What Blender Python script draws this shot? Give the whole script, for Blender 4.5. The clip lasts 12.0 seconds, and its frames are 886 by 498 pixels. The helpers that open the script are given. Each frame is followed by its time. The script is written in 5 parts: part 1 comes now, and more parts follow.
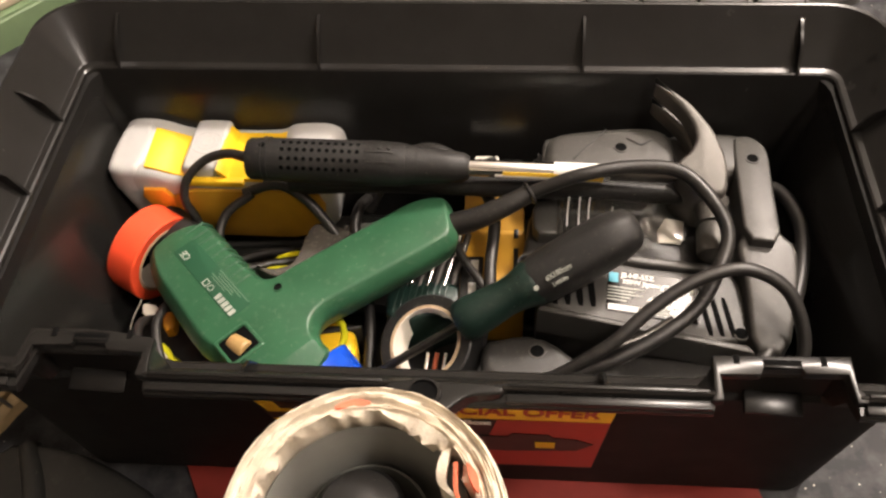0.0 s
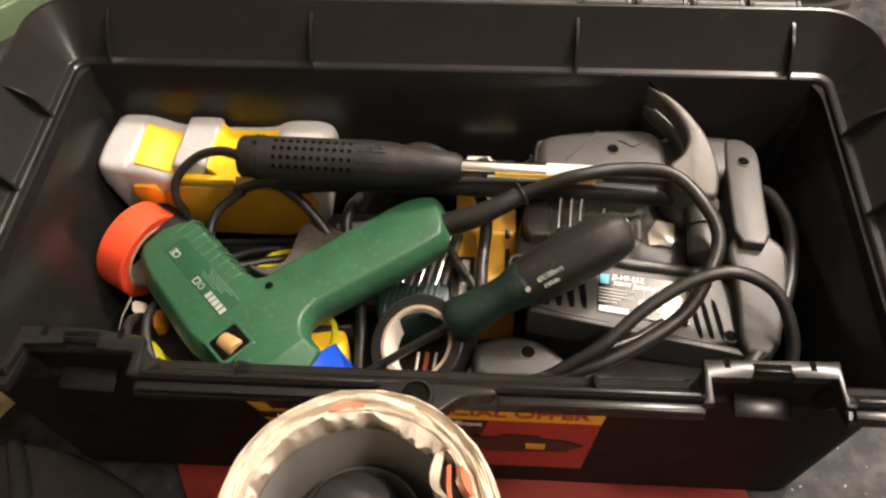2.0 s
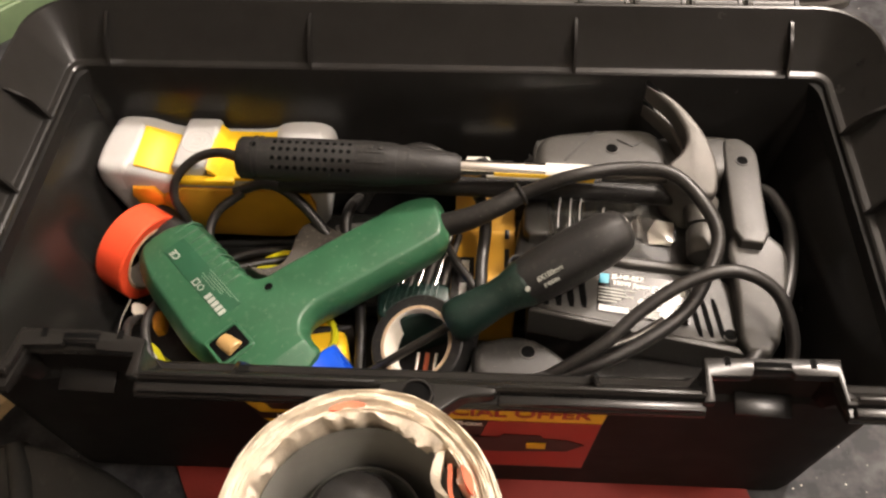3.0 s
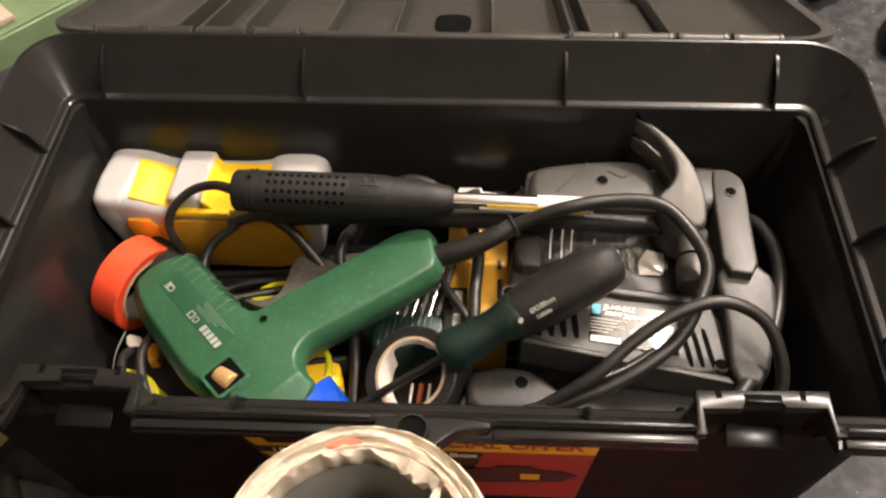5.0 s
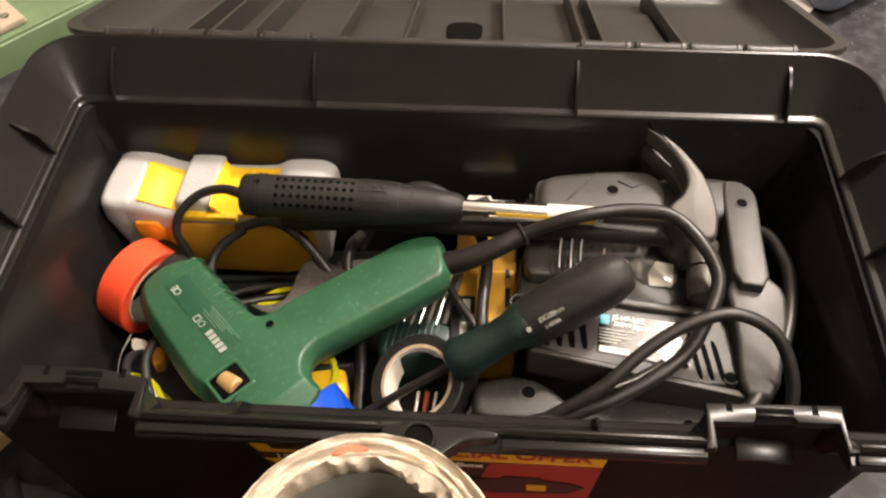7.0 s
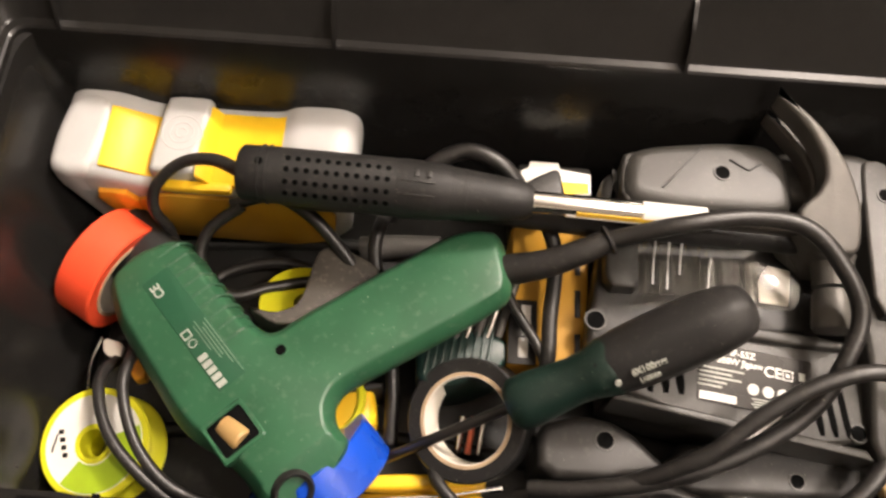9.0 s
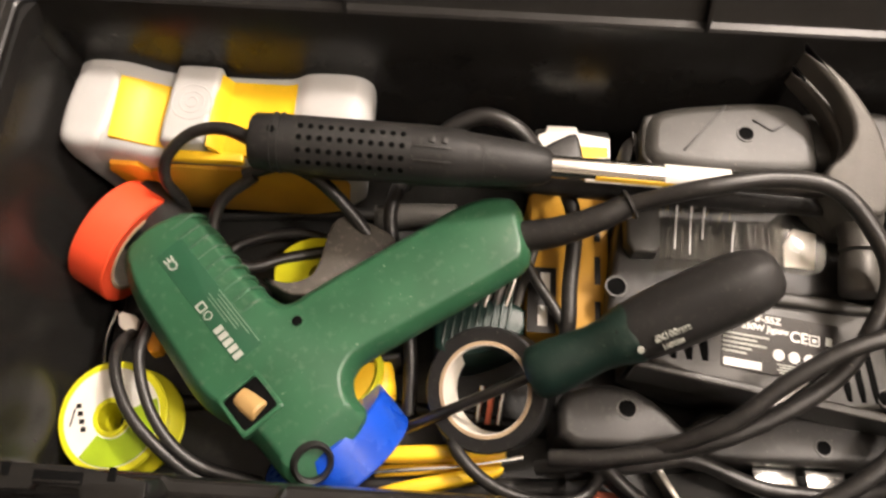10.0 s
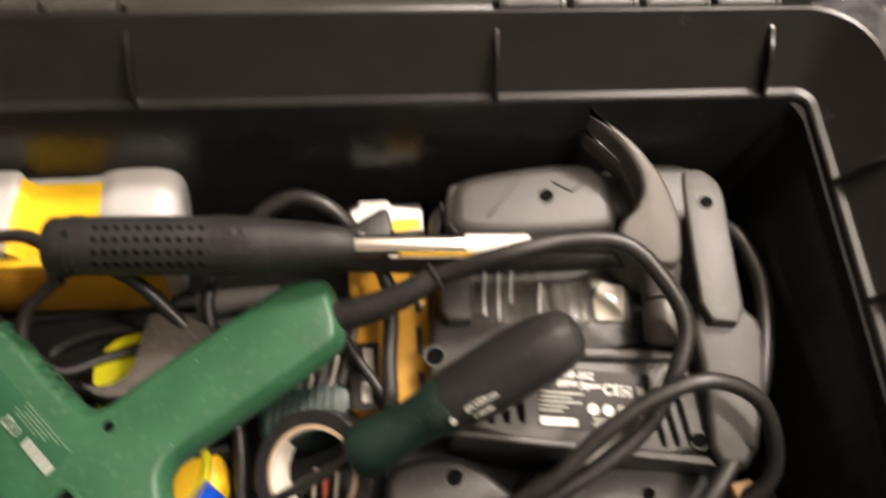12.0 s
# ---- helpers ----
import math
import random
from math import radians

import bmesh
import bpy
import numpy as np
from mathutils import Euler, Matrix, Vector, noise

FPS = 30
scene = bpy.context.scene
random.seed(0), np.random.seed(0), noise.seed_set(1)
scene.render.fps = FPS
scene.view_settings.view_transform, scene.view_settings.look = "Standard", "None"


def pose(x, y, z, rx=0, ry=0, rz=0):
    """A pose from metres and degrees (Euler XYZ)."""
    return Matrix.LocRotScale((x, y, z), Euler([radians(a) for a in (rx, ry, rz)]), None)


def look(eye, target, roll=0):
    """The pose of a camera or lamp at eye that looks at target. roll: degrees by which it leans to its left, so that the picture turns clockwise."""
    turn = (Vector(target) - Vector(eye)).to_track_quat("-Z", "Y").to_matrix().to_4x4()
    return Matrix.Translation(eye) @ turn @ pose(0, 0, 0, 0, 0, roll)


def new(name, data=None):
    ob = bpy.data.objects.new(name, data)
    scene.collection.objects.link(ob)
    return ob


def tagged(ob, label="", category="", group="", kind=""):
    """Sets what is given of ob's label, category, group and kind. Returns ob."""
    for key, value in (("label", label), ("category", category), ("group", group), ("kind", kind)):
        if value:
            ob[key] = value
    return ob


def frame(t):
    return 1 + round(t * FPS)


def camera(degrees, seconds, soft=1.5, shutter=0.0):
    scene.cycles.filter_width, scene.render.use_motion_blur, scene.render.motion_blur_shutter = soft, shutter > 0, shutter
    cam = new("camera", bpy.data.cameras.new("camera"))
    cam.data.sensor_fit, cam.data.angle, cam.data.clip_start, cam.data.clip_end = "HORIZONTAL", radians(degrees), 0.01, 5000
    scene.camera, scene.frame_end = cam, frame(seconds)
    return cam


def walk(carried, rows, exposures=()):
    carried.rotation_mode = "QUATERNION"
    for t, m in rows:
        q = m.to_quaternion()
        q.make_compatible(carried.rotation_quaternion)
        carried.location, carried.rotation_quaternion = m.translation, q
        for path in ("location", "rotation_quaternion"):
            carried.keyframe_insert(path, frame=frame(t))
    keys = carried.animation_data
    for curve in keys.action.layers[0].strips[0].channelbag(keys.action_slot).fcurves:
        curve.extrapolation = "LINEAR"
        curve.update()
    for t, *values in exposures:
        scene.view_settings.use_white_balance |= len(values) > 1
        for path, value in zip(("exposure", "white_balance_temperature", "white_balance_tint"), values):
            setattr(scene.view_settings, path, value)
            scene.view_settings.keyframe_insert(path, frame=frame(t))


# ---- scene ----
cam = camera(54.3, 12.0, soft=2.4, shutter=0.5)

PATH = [
    (0, (0.03, -0.271, 0.478), (-0.1, 0.926, -1.119), -3.6),
    (0.5, (0.03, -0.271, 0.478), (-0.095, 0.928, -1.118), -3.0),
    (1, (0.029, -0.271, 0.48), (-0.081, 0.921, -1.122), -2.3),
    (1.5, (0.028, -0.271, 0.479), (-0.072, 0.92, -1.125), -2.1),
    (2, (0.027, -0.269, 0.48), (-0.071, 0.92, -1.125), -1.9),
    (2.5, (0.027, -0.27, 0.479), (-0.073, 0.922, -1.124), -2.1),
    (4.5, (0.025, -0.27, 0.483), (-0.051, 0.938, -1.109), -1.4),
    (5, (0.025, -0.268, 0.487), (-0.049, 0.963, -1.087), -1.4),
    (5.5, (0.023, -0.268, 0.482), (-0.021, 0.972, -1.087), -0.5),
    (6, (0.025, -0.267, 0.484), (-0.056, 0.976, -1.081), -1.0),
    (6.5, (0.025, -0.266, 0.485), (-0.062, 0.979, -1.077), -0.6),
    (7, (0.023, -0.267, 0.484), (-0.063, 0.981, -1.077), -0.9),
    (7.2, (0.024, -0.268, 0.483), (-0.063, 0.983, -1.075), -1.0),
    (8.8, (-0.017, -0.132, 0.446), (-0.002, 0.709, -1.369), 4.5),
    (9, (-0.022, -0.126, 0.447), (-0.025, 0.711, -1.37), 3.9),
    (9.5, (-0.029, -0.121, 0.447), (-0.045, 0.71, -1.372), 2.7),
    (10, (-0.023, -0.125, 0.44), (-0.055, 0.651, -1.403), 1.1),
    (10.5, (0.004, -0.121, 0.441), (-0.005, 0.617, -1.417), 1.8),
    (11, (0.045, -0.119, 0.443), (0.143, 0.628, -1.41), 7.4),
    (11.5, (0.06, -0.121, 0.439), (0.202, 0.626, -1.411), 10.2),
    (12, (0.021, -0.112, 0.45), (0.178, 0.752, -1.348), 7.4),
]
walk(cam, [(t, look(eye, target, roll)) for t, eye, target, roll in PATH])

# ---- light ----
EXPOSURE = 0.0
scene.view_settings.exposure = EXPOSURE
# dim warm ambient glow, added as fill
world = bpy.data.worlds.new("ambient_fill")
world.use_nodes = True
world.node_tree.nodes["Background"].inputs[0].default_value = (1.0, 0.82, 0.62, 1)
world.node_tree.nodes["Background"].inputs[1].default_value = 0.032
scene.world = world
LAMP_AT = (0.94, 0.88, 1.90)
# added fill light that brightens the dark front; no lamp is seen there
FILL_AT = (1.05, -0.40, 1.95)
for at, watts in ((LAMP_AT, 208), (FILL_AT, 80)):
    lamp_data = bpy.data.lights.new("key_and_fill", "POINT")
    lamp_data.shadow_soft_size, lamp_data.energy = 0.11, watts
    lamp_data.color = (1.0, 0.872, 0.785)
    lamp = new("key_and_fill", lamp_data)
    lamp.location = at


# ---- materials ----
def mat(name, base, rough=0.5, metal=0.0, vary=0.25, scale=60.0, grain=900.0, bump=0.15, dust=0.0, spec=0.5, coat=0.0, trans=0.0):
    """A surface with broad tone changes, fine grain, uneven gloss and a little dust."""
    m = bpy.data.materials.new(name)
    m.use_nodes = True
    nt = m.node_tree
    b = nt.nodes["Principled BSDF"]
    b.inputs["Metallic"].default_value = metal
    b.inputs["Specular IOR Level"].default_value = spec
    b.inputs["Coat Weight"].default_value = coat
    b.inputs["Transmission Weight"].default_value = trans
    co = nt.nodes.new("ShaderNodeTexCoord")
    n1, n2 = nt.nodes.new("ShaderNodeTexNoise"), nt.nodes.new("ShaderNodeTexNoise")
    n1.inputs["Scale"].default_value, n1.inputs["Detail"].default_value = scale, 6
    n2.inputs["Scale"].default_value, n2.inputs["Detail"].default_value = grain, 3
    for n in (n1, n2):
        nt.links.new(co.outputs["Object"], n.inputs["Vector"])
    ramp = nt.nodes.new("ShaderNodeValToRGB")
    lo = tuple(c * (1 - vary) for c in base)
    hi = tuple(min(1, c * (1 + vary)) for c in base)
    ramp.color_ramp.elements[0].position, ramp.color_ramp.elements[1].position = 0.3, 0.7
    ramp.color_ramp.elements[0].color, ramp.color_ramp.elements[1].color = (*lo, 1), (*hi, 1)
    nt.links.new(n1.outputs["Fac"], ramp.inputs[0])
    last = ramp.outputs[0]
    if dust:
        n3 = nt.nodes.new("ShaderNodeTexNoise")
        n3.inputs["Scale"].default_value, n3.inputs["Detail"].default_value = scale * 6, 8
        nt.links.new(co.outputs["Object"], n3.inputs["Vector"])
        r3 = nt.nodes.new("ShaderNodeMapRange")
        r3.inputs[1].default_value, r3.inputs[2].default_value, r3.inputs[4].default_value = 0.56, 0.78, dust
        nt.links.new(n3.outputs["Fac"], r3.inputs[0])
        n4 = nt.nodes.new("ShaderNodeTexNoise")
        n4.inputs["Scale"].default_value, n4.inputs["Detail"].default_value = 620, 2
        nt.links.new(co.outputs["Object"], n4.inputs["Vector"])
        r4 = nt.nodes.new("ShaderNodeMapRange")
        r4.inputs[1].default_value, r4.inputs[2].default_value, r4.inputs[4].default_value = 0.73, 0.78, min(0.7, dust * 6)
        nt.links.new(n4.outputs["Fac"], r4.inputs[0])
        specks = nt.nodes.new("ShaderNodeMath")
        specks.operation = "MAXIMUM"
        nt.links.new(r3.outputs[0], specks.inputs[0])
        nt.links.new(r4.outputs[0], specks.inputs[1])
        mx = nt.nodes.new("ShaderNodeMix")
        mx.data_type = "RGBA"
        mx.inputs[7].default_value = (0.42, 0.38, 0.32, 1)
        nt.links.new(specks.outputs[0], mx.inputs[0])
        nt.links.new(last, mx.inputs[6])
        last = mx.outputs[2]
    nt.links.new(last, b.inputs["Base Color"])
    rr = nt.nodes.new("ShaderNodeMapRange")
    rr.inputs[3].default_value, rr.inputs[4].default_value = max(0.02, rough * 0.8), min(1, rough * 1.2)
    nt.links.new(n1.outputs["Fac"], rr.inputs[0])
    nt.links.new(rr.outputs[0], b.inputs["Roughness"])
    if bump:
        bp = nt.nodes.new("ShaderNodeBump")
        bp.inputs["Strength"].default_value, bp.inputs["Distance"].default_value = bump, 0.0006
        nt.links.new(n2.outputs["Fac"], bp.inputs["Height"])
        nt.links.new(bp.outputs[0], b.inputs["Normal"])
    return m


BOX_BLACK = mat("black_polypropylene", (0.0115, 0.0110, 0.0104), 0.25, vary=0.12, grain=1800, bump=0.03, dust=0.004, spec=0.26)
BOX_TEXTURED = mat("textured_black_polypropylene", (0.0075, 0.0072, 0.0068), 0.62, vary=0.15, grain=2200, bump=0.5, dust=0.01, spec=0.16)
LID_GREY = mat("lid_polypropylene", (0.028, 0.027, 0.024), 0.36, vary=0.15, grain=1800, bump=0.12, dust=0.05)
RUBBER = mat("black_rubber", (0.015, 0.0145, 0.014), 0.5, vary=0.2, grain=1500, bump=0.2, dust=0.05, spec=0.35)
TRIGGER = mat("dusty_trigger_plastic", (0.055, 0.048, 0.039), 0.6, vary=0.3, scale=80, bump=0.2, dust=0.25)
CABLE = mat("cable_rubber", (0.017, 0.016, 0.015), 0.4, vary=0.2, grain=700, bump=0.15, dust=0.06)
GREEN = mat("green_housing", (0.023, 0.095, 0.044), 0.42, vary=0.14, scale=45, grain=1600, bump=0.12, dust=0.115)
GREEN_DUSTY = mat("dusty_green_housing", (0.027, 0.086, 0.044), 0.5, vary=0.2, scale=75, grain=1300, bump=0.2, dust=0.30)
GREEN_DARK = mat("dark_green_plastic", (0.005, 0.017, 0.0125), 0.42, vary=0.2, dust=0.06)
HOLDER_GREEN = mat("teal_green_plastic", (0.006, 0.023, 0.018), 0.4, vary=0.2, dust=0.05)
GREEN_LABEL = mat("green_rating_plate", (0.013, 0.075, 0.035), 0.5, vary=0.1)
JIG_GREY = mat("grey_tool_plastic", (0.040, 0.0385, 0.0345), 0.42, vary=0.12, grain=2000, bump=0.2, dust=0.05)
JIG_DARK = mat("charcoal_tool_plastic", (0.017, 0.0162, 0.0148), 0.45, vary=0.15, grain=2000, bump=0.2, dust=0.06)
# near-black for flush pieces that paint the shade inside holes and slots
HOLE_SHADE = mat("painted_recess_shade", (0.003, 0.003, 0.003), 0.8, vary=0.2, bump=0, spec=0.05)
LABEL_BLACK = mat("glossy_label_film", (0.012, 0.010, 0.009), 0.17, vary=0.15, grain=500, bump=0.04, spec=0.35)
INK = mat("white_ink", (0.75, 0.74, 0.70), 0.45, vary=0.08, bump=0)
INK_GREY = mat("worn_white_ink", (0.36, 0.37, 0.33), 0.5, vary=0.2, bump=0)
GREEN_INK = mat("faded_print", (0.13, 0.20, 0.14), 0.5, vary=0.3, bump=0)
TEAL = mat("teal_ink", (0.0, 0.3, 0.42), 0.35, vary=0.1, bump=0)
ORANGE = mat("orange_tape", (0.86, 0.085, 0.03), 0.42, vary=0.08, grain=1200, bump=0.1)
BLUE = mat("blue_tape", (0.006, 0.06, 0.46), 0.28, vary=0.12, grain=1200, bump=0.1)
TAPE_BLACK = mat("black_vinyl_tape", (0.012, 0.012, 0.012), 0.34, vary=0.2, grain=900, bump=0.15, dust=0.08)
CARD_WHITE = mat("white_card", (0.72, 0.68, 0.60), 0.75, vary=0.08, grain=800, bump=0.2)
CARD_BROWN = mat("brown_card", (0.42, 0.31, 0.20), 0.8, vary=0.15, grain=900, bump=0.3)
PAPER = mat("torn_masking_paper", (0.64, 0.57, 0.46), 0.85, vary=0.16, scale=90, grain=700, bump=0.6)
PAPER_DARK = mat("grey_inner_film", (0.24, 0.24, 0.22), 0.35, vary=0.3, scale=25, bump=0.1)
SALMON = mat("orange_paper_scrap", (0.66, 0.17, 0.09), 0.7, vary=0.15)
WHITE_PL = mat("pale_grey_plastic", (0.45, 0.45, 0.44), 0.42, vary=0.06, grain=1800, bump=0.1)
YELLOW = mat("yellow_plastic", (0.88, 0.55, 0.02), 0.38, vary=0.08, grain=1500, bump=0.1)
AMBER = mat("amber_plastic", (0.80, 0.33, 0.02), 0.4, vary=0.1, grain=1500, bump=0.1)
CARTON = mat("yellow_carton", (0.52, 0.27, 0.017), 0.55, vary=0.1, grain=700, bump=0.15)
LIME = mat("lime_plastic", (0.72, 0.70, 0.02), 0.35, vary=0.1)
LIME_DARK = mat("lime_print", (0.35, 0.50, 0.02), 0.4, vary=0.15)
CHROME = mat("chrome_tube", (0.78, 0.76, 0.72), 0.16, metal=1.0, vary=0.06, grain=400, bump=0.03)
STEEL = mat("cast_steel", (0.092, 0.087, 0.079), 0.47, metal=0.4, vary=0.15, scale=90, grain=1200, bump=0.25)
DARK_STEEL = mat("blackened_steel", (0.10, 0.095, 0.09), 0.3, metal=0.9, vary=0.2)
ALU = mat("brushed_aluminium", (0.62, 0.59, 0.53), 0.38, metal=0.7, vary=0.12, scale=120, bump=0.1)
BRASS = mat("glue_stick", (0.44, 0.28, 0.11), 0.4, vary=0.1)
STICKER_Y = mat("yellow_sticker", (0.9, 0.58, 0.05), 0.3, vary=0.06, bump=0.02)
STICKER_W = mat("white_sticker", (0.82, 0.80, 0.74), 0.3, vary=0.06, bump=0.02)
PRINT_RED = mat("red_print", (0.32, 0.028, 0.02), 0.4, vary=0.12, grain=300, bump=0.03)
PRINT_BLACK = mat("black_print", (0.012, 0.011, 0.010), 0.4, vary=0.12, grain=300, bump=0.03)
PRINT_YELLOW = mat("yellow_print", (0.72, 0.44, 0.02), 0.4, vary=0.1, grain=300, bump=0.03)
RED_SHEET = mat("red_board", (0.22, 0.024, 0.017), 0.55, vary=0.12, grain=500, bump=0.2)
CASE_GREEN = mat("green_painted_metal", (0.15, 0.22, 0.115), 0.4, vary=0.1, grain=700, bump=0.1, dust=0.05)
BEIGE = mat("beige_panel", (0.42, 0.35, 0.26), 0.5, vary=0.1, dust=0.05)
BAG = mat("dark_bag_plastic", (0.014, 0.014, 0.0125), 0.45, vary=0.25, scale=25, dust=0.05)
WOOD = mat("pale_wood", (0.55, 0.42, 0.24), 0.65, vary=0.2, scale=70, grain=500, bump=0.3)
WALL = mat("room_plaster", (0.33, 0.297, 0.255), 0.9, vary=0.06, scale=3, grain=120, bump=0.2)
CEIL = mat("ceiling_paint", (0.78, 0.74, 0.68), 0.9, vary=0.04, scale=3, grain=120, bump=0.1)
FLOOR = mat("room_floor_boards", (0.16, 0.10, 0.06), 0.6, vary=0.2, scale=4, grain=90, bump=0.2)
GLASS_BLUE = mat("blue_grey_plastic", (0.16, 0.20, 0.28), 0.3, vary=0.15)


def clear_plastic():
    m = bpy.data.materials.new("clear_blister")
    m.use_nodes = True
    nt = m.node_tree
    b = nt.nodes["Principled BSDF"]
    b.inputs["Base Color"].default_value = (0.93, 0.92, 0.88, 1)
    b.inputs["Transmission Weight"].default_value = 1.0
    b.inputs["IOR"].default_value = 1.45
    n = nt.nodes.new("ShaderNodeTexNoise")
    n.inputs["Scale"].default_value = 220
    r = nt.nodes.new("ShaderNodeMapRange")
    r.inputs[3].default_value, r.inputs[4].default_value = 0.02, 0.08
    nt.links.new(n.outputs["Fac"], r.inputs[0])
    nt.links.new(r.outputs[0], b.inputs["Roughness"])
    return m


CLEAR = clear_plastic()


def counter_material():
    m = bpy.data.materials.new("speckled_worktop")
    m.use_nodes = True
    nt = m.node_tree
    b = nt.nodes["Principled BSDF"]
    b.inputs["Specular IOR Level"].default_value = 0.22
    co = nt.nodes.new("ShaderNodeTexCoord")
    n1, v1, v2 = nt.nodes.new("ShaderNodeTexNoise"), nt.nodes.new("ShaderNodeTexVoronoi"), nt.nodes.new("ShaderNodeTexNoise")
    n1.inputs["Scale"].default_value, n1.inputs["Detail"].default_value = 90, 8
    v1.inputs["Scale"].default_value = 210
    v2.inputs["Scale"].default_value, v2.inputs["Detail"].default_value = 14, 4
    for n in (n1, v1, v2):
        nt.links.new(co.outputs["Object"], n.inputs["Vector"])
    ramp = nt.nodes.new("ShaderNodeValToRGB")
    e = ramp.color_ramp.elements
    e[0].position, e[0].color = 0.38, (0.016, 0.0165, 0.0185, 1)
    e[1].position, e[1].color = 0.66, (0.055, 0.056, 0.059, 1)
    nt.links.new(n1.outputs["Fac"], ramp.inputs[0])
    spot = nt.nodes.new("ShaderNodeMapRange")
    spot.inputs[1].default_value, spot.inputs[2].default_value = 0.16, 0.06
    nt.links.new(v1.outputs["Distance"], spot.inputs[0])
    pick = nt.nodes.new("ShaderNodeMapRange")
    pick.inputs[1].default_value, pick.inputs[2].default_value = 0.72, 0.78
    sep = nt.nodes.new("ShaderNodeSeparateColor")
    nt.links.new(v1.outputs["Color"], sep.inputs[0])
    nt.links.new(sep.outputs[0], pick.inputs[0])
    mul = nt.nodes.new("ShaderNodeMath")
    mul.operation = "MULTIPLY"
    nt.links.new(spot.outputs[0], mul.inputs[0])
    nt.links.new(pick.outputs[0], mul.inputs[1])
    mx = nt.nodes.new("ShaderNodeMix")
    mx.data_type = "RGBA"
    mx.inputs[7].default_value = (0.40, 0.38, 0.34, 1)
    nt.links.new(mul.outputs[0], mx.inputs[0])
    nt.links.new(ramp.outputs[0], mx.inputs[6])
    nt.links.new(mx.outputs[2], b.inputs["Base Color"])
    rr = nt.nodes.new("ShaderNodeMapRange")
    rr.inputs[3].default_value, rr.inputs[4].default_value = 0.42, 0.7
    nt.links.new(v2.outputs["Fac"], rr.inputs[0])
    nt.links.new(rr.outputs[0], b.inputs["Roughness"])
    return m


COUNTER = counter_material()


# ---- mesh helpers ----
def finish(bm, name, material, sharp=38):
    bmesh.ops.remove_doubles(bm, verts=bm.verts, dist=1e-6)
    bmesh.ops.recalc_face_normals(bm, faces=bm.faces)
    me = bpy.data.meshes.new(name)
    bm.to_mesh(me)
    bm.free()
    me.materials.append(material)
    me.shade_smooth()
    me.set_sharp_from_angle(angle=radians(sharp))
    return me


def part(name, bm, material, parent=None, label="", sharp=38):
    ob = new(name, finish(bm, name, material, sharp))
    if parent is not None:
        ob.parent = parent
    if label:
        ob["label"] = label
    return ob


def thing(name, label, category, at=(0, 0, 0), group="", kind=""):
    ob = new(name)
    ob.empty_display_size = 0.01
    ob.location = at
    return tagged(ob, label, category, group, kind)


def box(sx, sy, sz, r=0.001, at=(0, 0, 0), m=None, seg=2):
    """A box with rounded edges, centred."""
    bm = bmesh.new()
    bmesh.ops.create_cube(bm, size=1.0, matrix=Matrix.Diagonal((sx, sy, sz, 1)))
    if r:
        bmesh.ops.bevel(bm, geom=bm.edges[:], offset=r, segments=seg, profile=0.5, affect="EDGES")
    bmesh.ops.transform(bm, matrix=Matrix.Translation(at) @ (m or Matrix()), verts=bm.verts)
    return bm


def rounded(x0, x1, y0, y1, r, n=6):
    """The corners of a rounded rectangle, counter-clockwise."""
    out = []
    for cx, cy, a in ((x1 - r, y1 - r, 0), (x0 + r, y1 - r, 90), (x0 + r, y0 + r, 180), (x1 - r, y0 + r, 270)):
        for k in range(n + 1):
            t = radians(a + 90 * k / n)
            out.append((cx + r * math.cos(t), cy + r * math.sin(t)))
    return out


def soften(pts, times=2):
    """Corner cutting of a closed outline."""
    for _ in range(times):
        out = []
        for i, p in enumerate(pts):
            q = pts[(i + 1) % len(pts)]
            out.append((p[0] * 0.8 + q[0] * 0.2, p[1] * 0.8 + q[1] * 0.2))
            out.append((p[0] * 0.2 + q[0] * 0.8, p[1] * 0.2 + q[1] * 0.8))
        pts = out
    return pts


def step_in(pts, d):
    n, out = len(pts), []
    for i in range(n):
        p = Vector(pts[i])
        a, b, k = p, p, 1
        while (p - a).length < 1e-7 and k < n:
            a, k = Vector(pts[(i - k) % n]), k + 1
        k = 1
        while (b - p).length < 1e-7 and k < n:
            b, k = Vector(pts[(i + k) % n]), k + 1
        u, v = (p - a).normalized(), (b - p).normalized()
        nrm = Vector((-u.y - v.y, u.x + v.x))
        if nrm.length < 1e-6:
            nrm = Vector((-u.y, u.x))
        nrm.normalize()
        c = max(0.5, nrm.dot(Vector((-u.y, u.x))))
        out.append(p + nrm * d / c)
    for _ in range(4):
        for i in range(n):
            j = (i + 1) % n
            if (out[j] - out[i]).dot(Vector(pts[j]) - Vector(pts[i])) < 0:
                mid = (out[i] + out[j]) / 2
                out[i], out[j] = mid, mid.copy()
    return [tuple(p) for p in out]


def inset(pts, d):
    """A closed counter-clockwise outline moved inwards by d, in small steps; edges that vanish are closed up."""
    steps = max(1, math.ceil(abs(d) / 0.0004)) if d else 0
    for _ in range(steps):
        pts = step_in(pts, d / steps)
    return pts


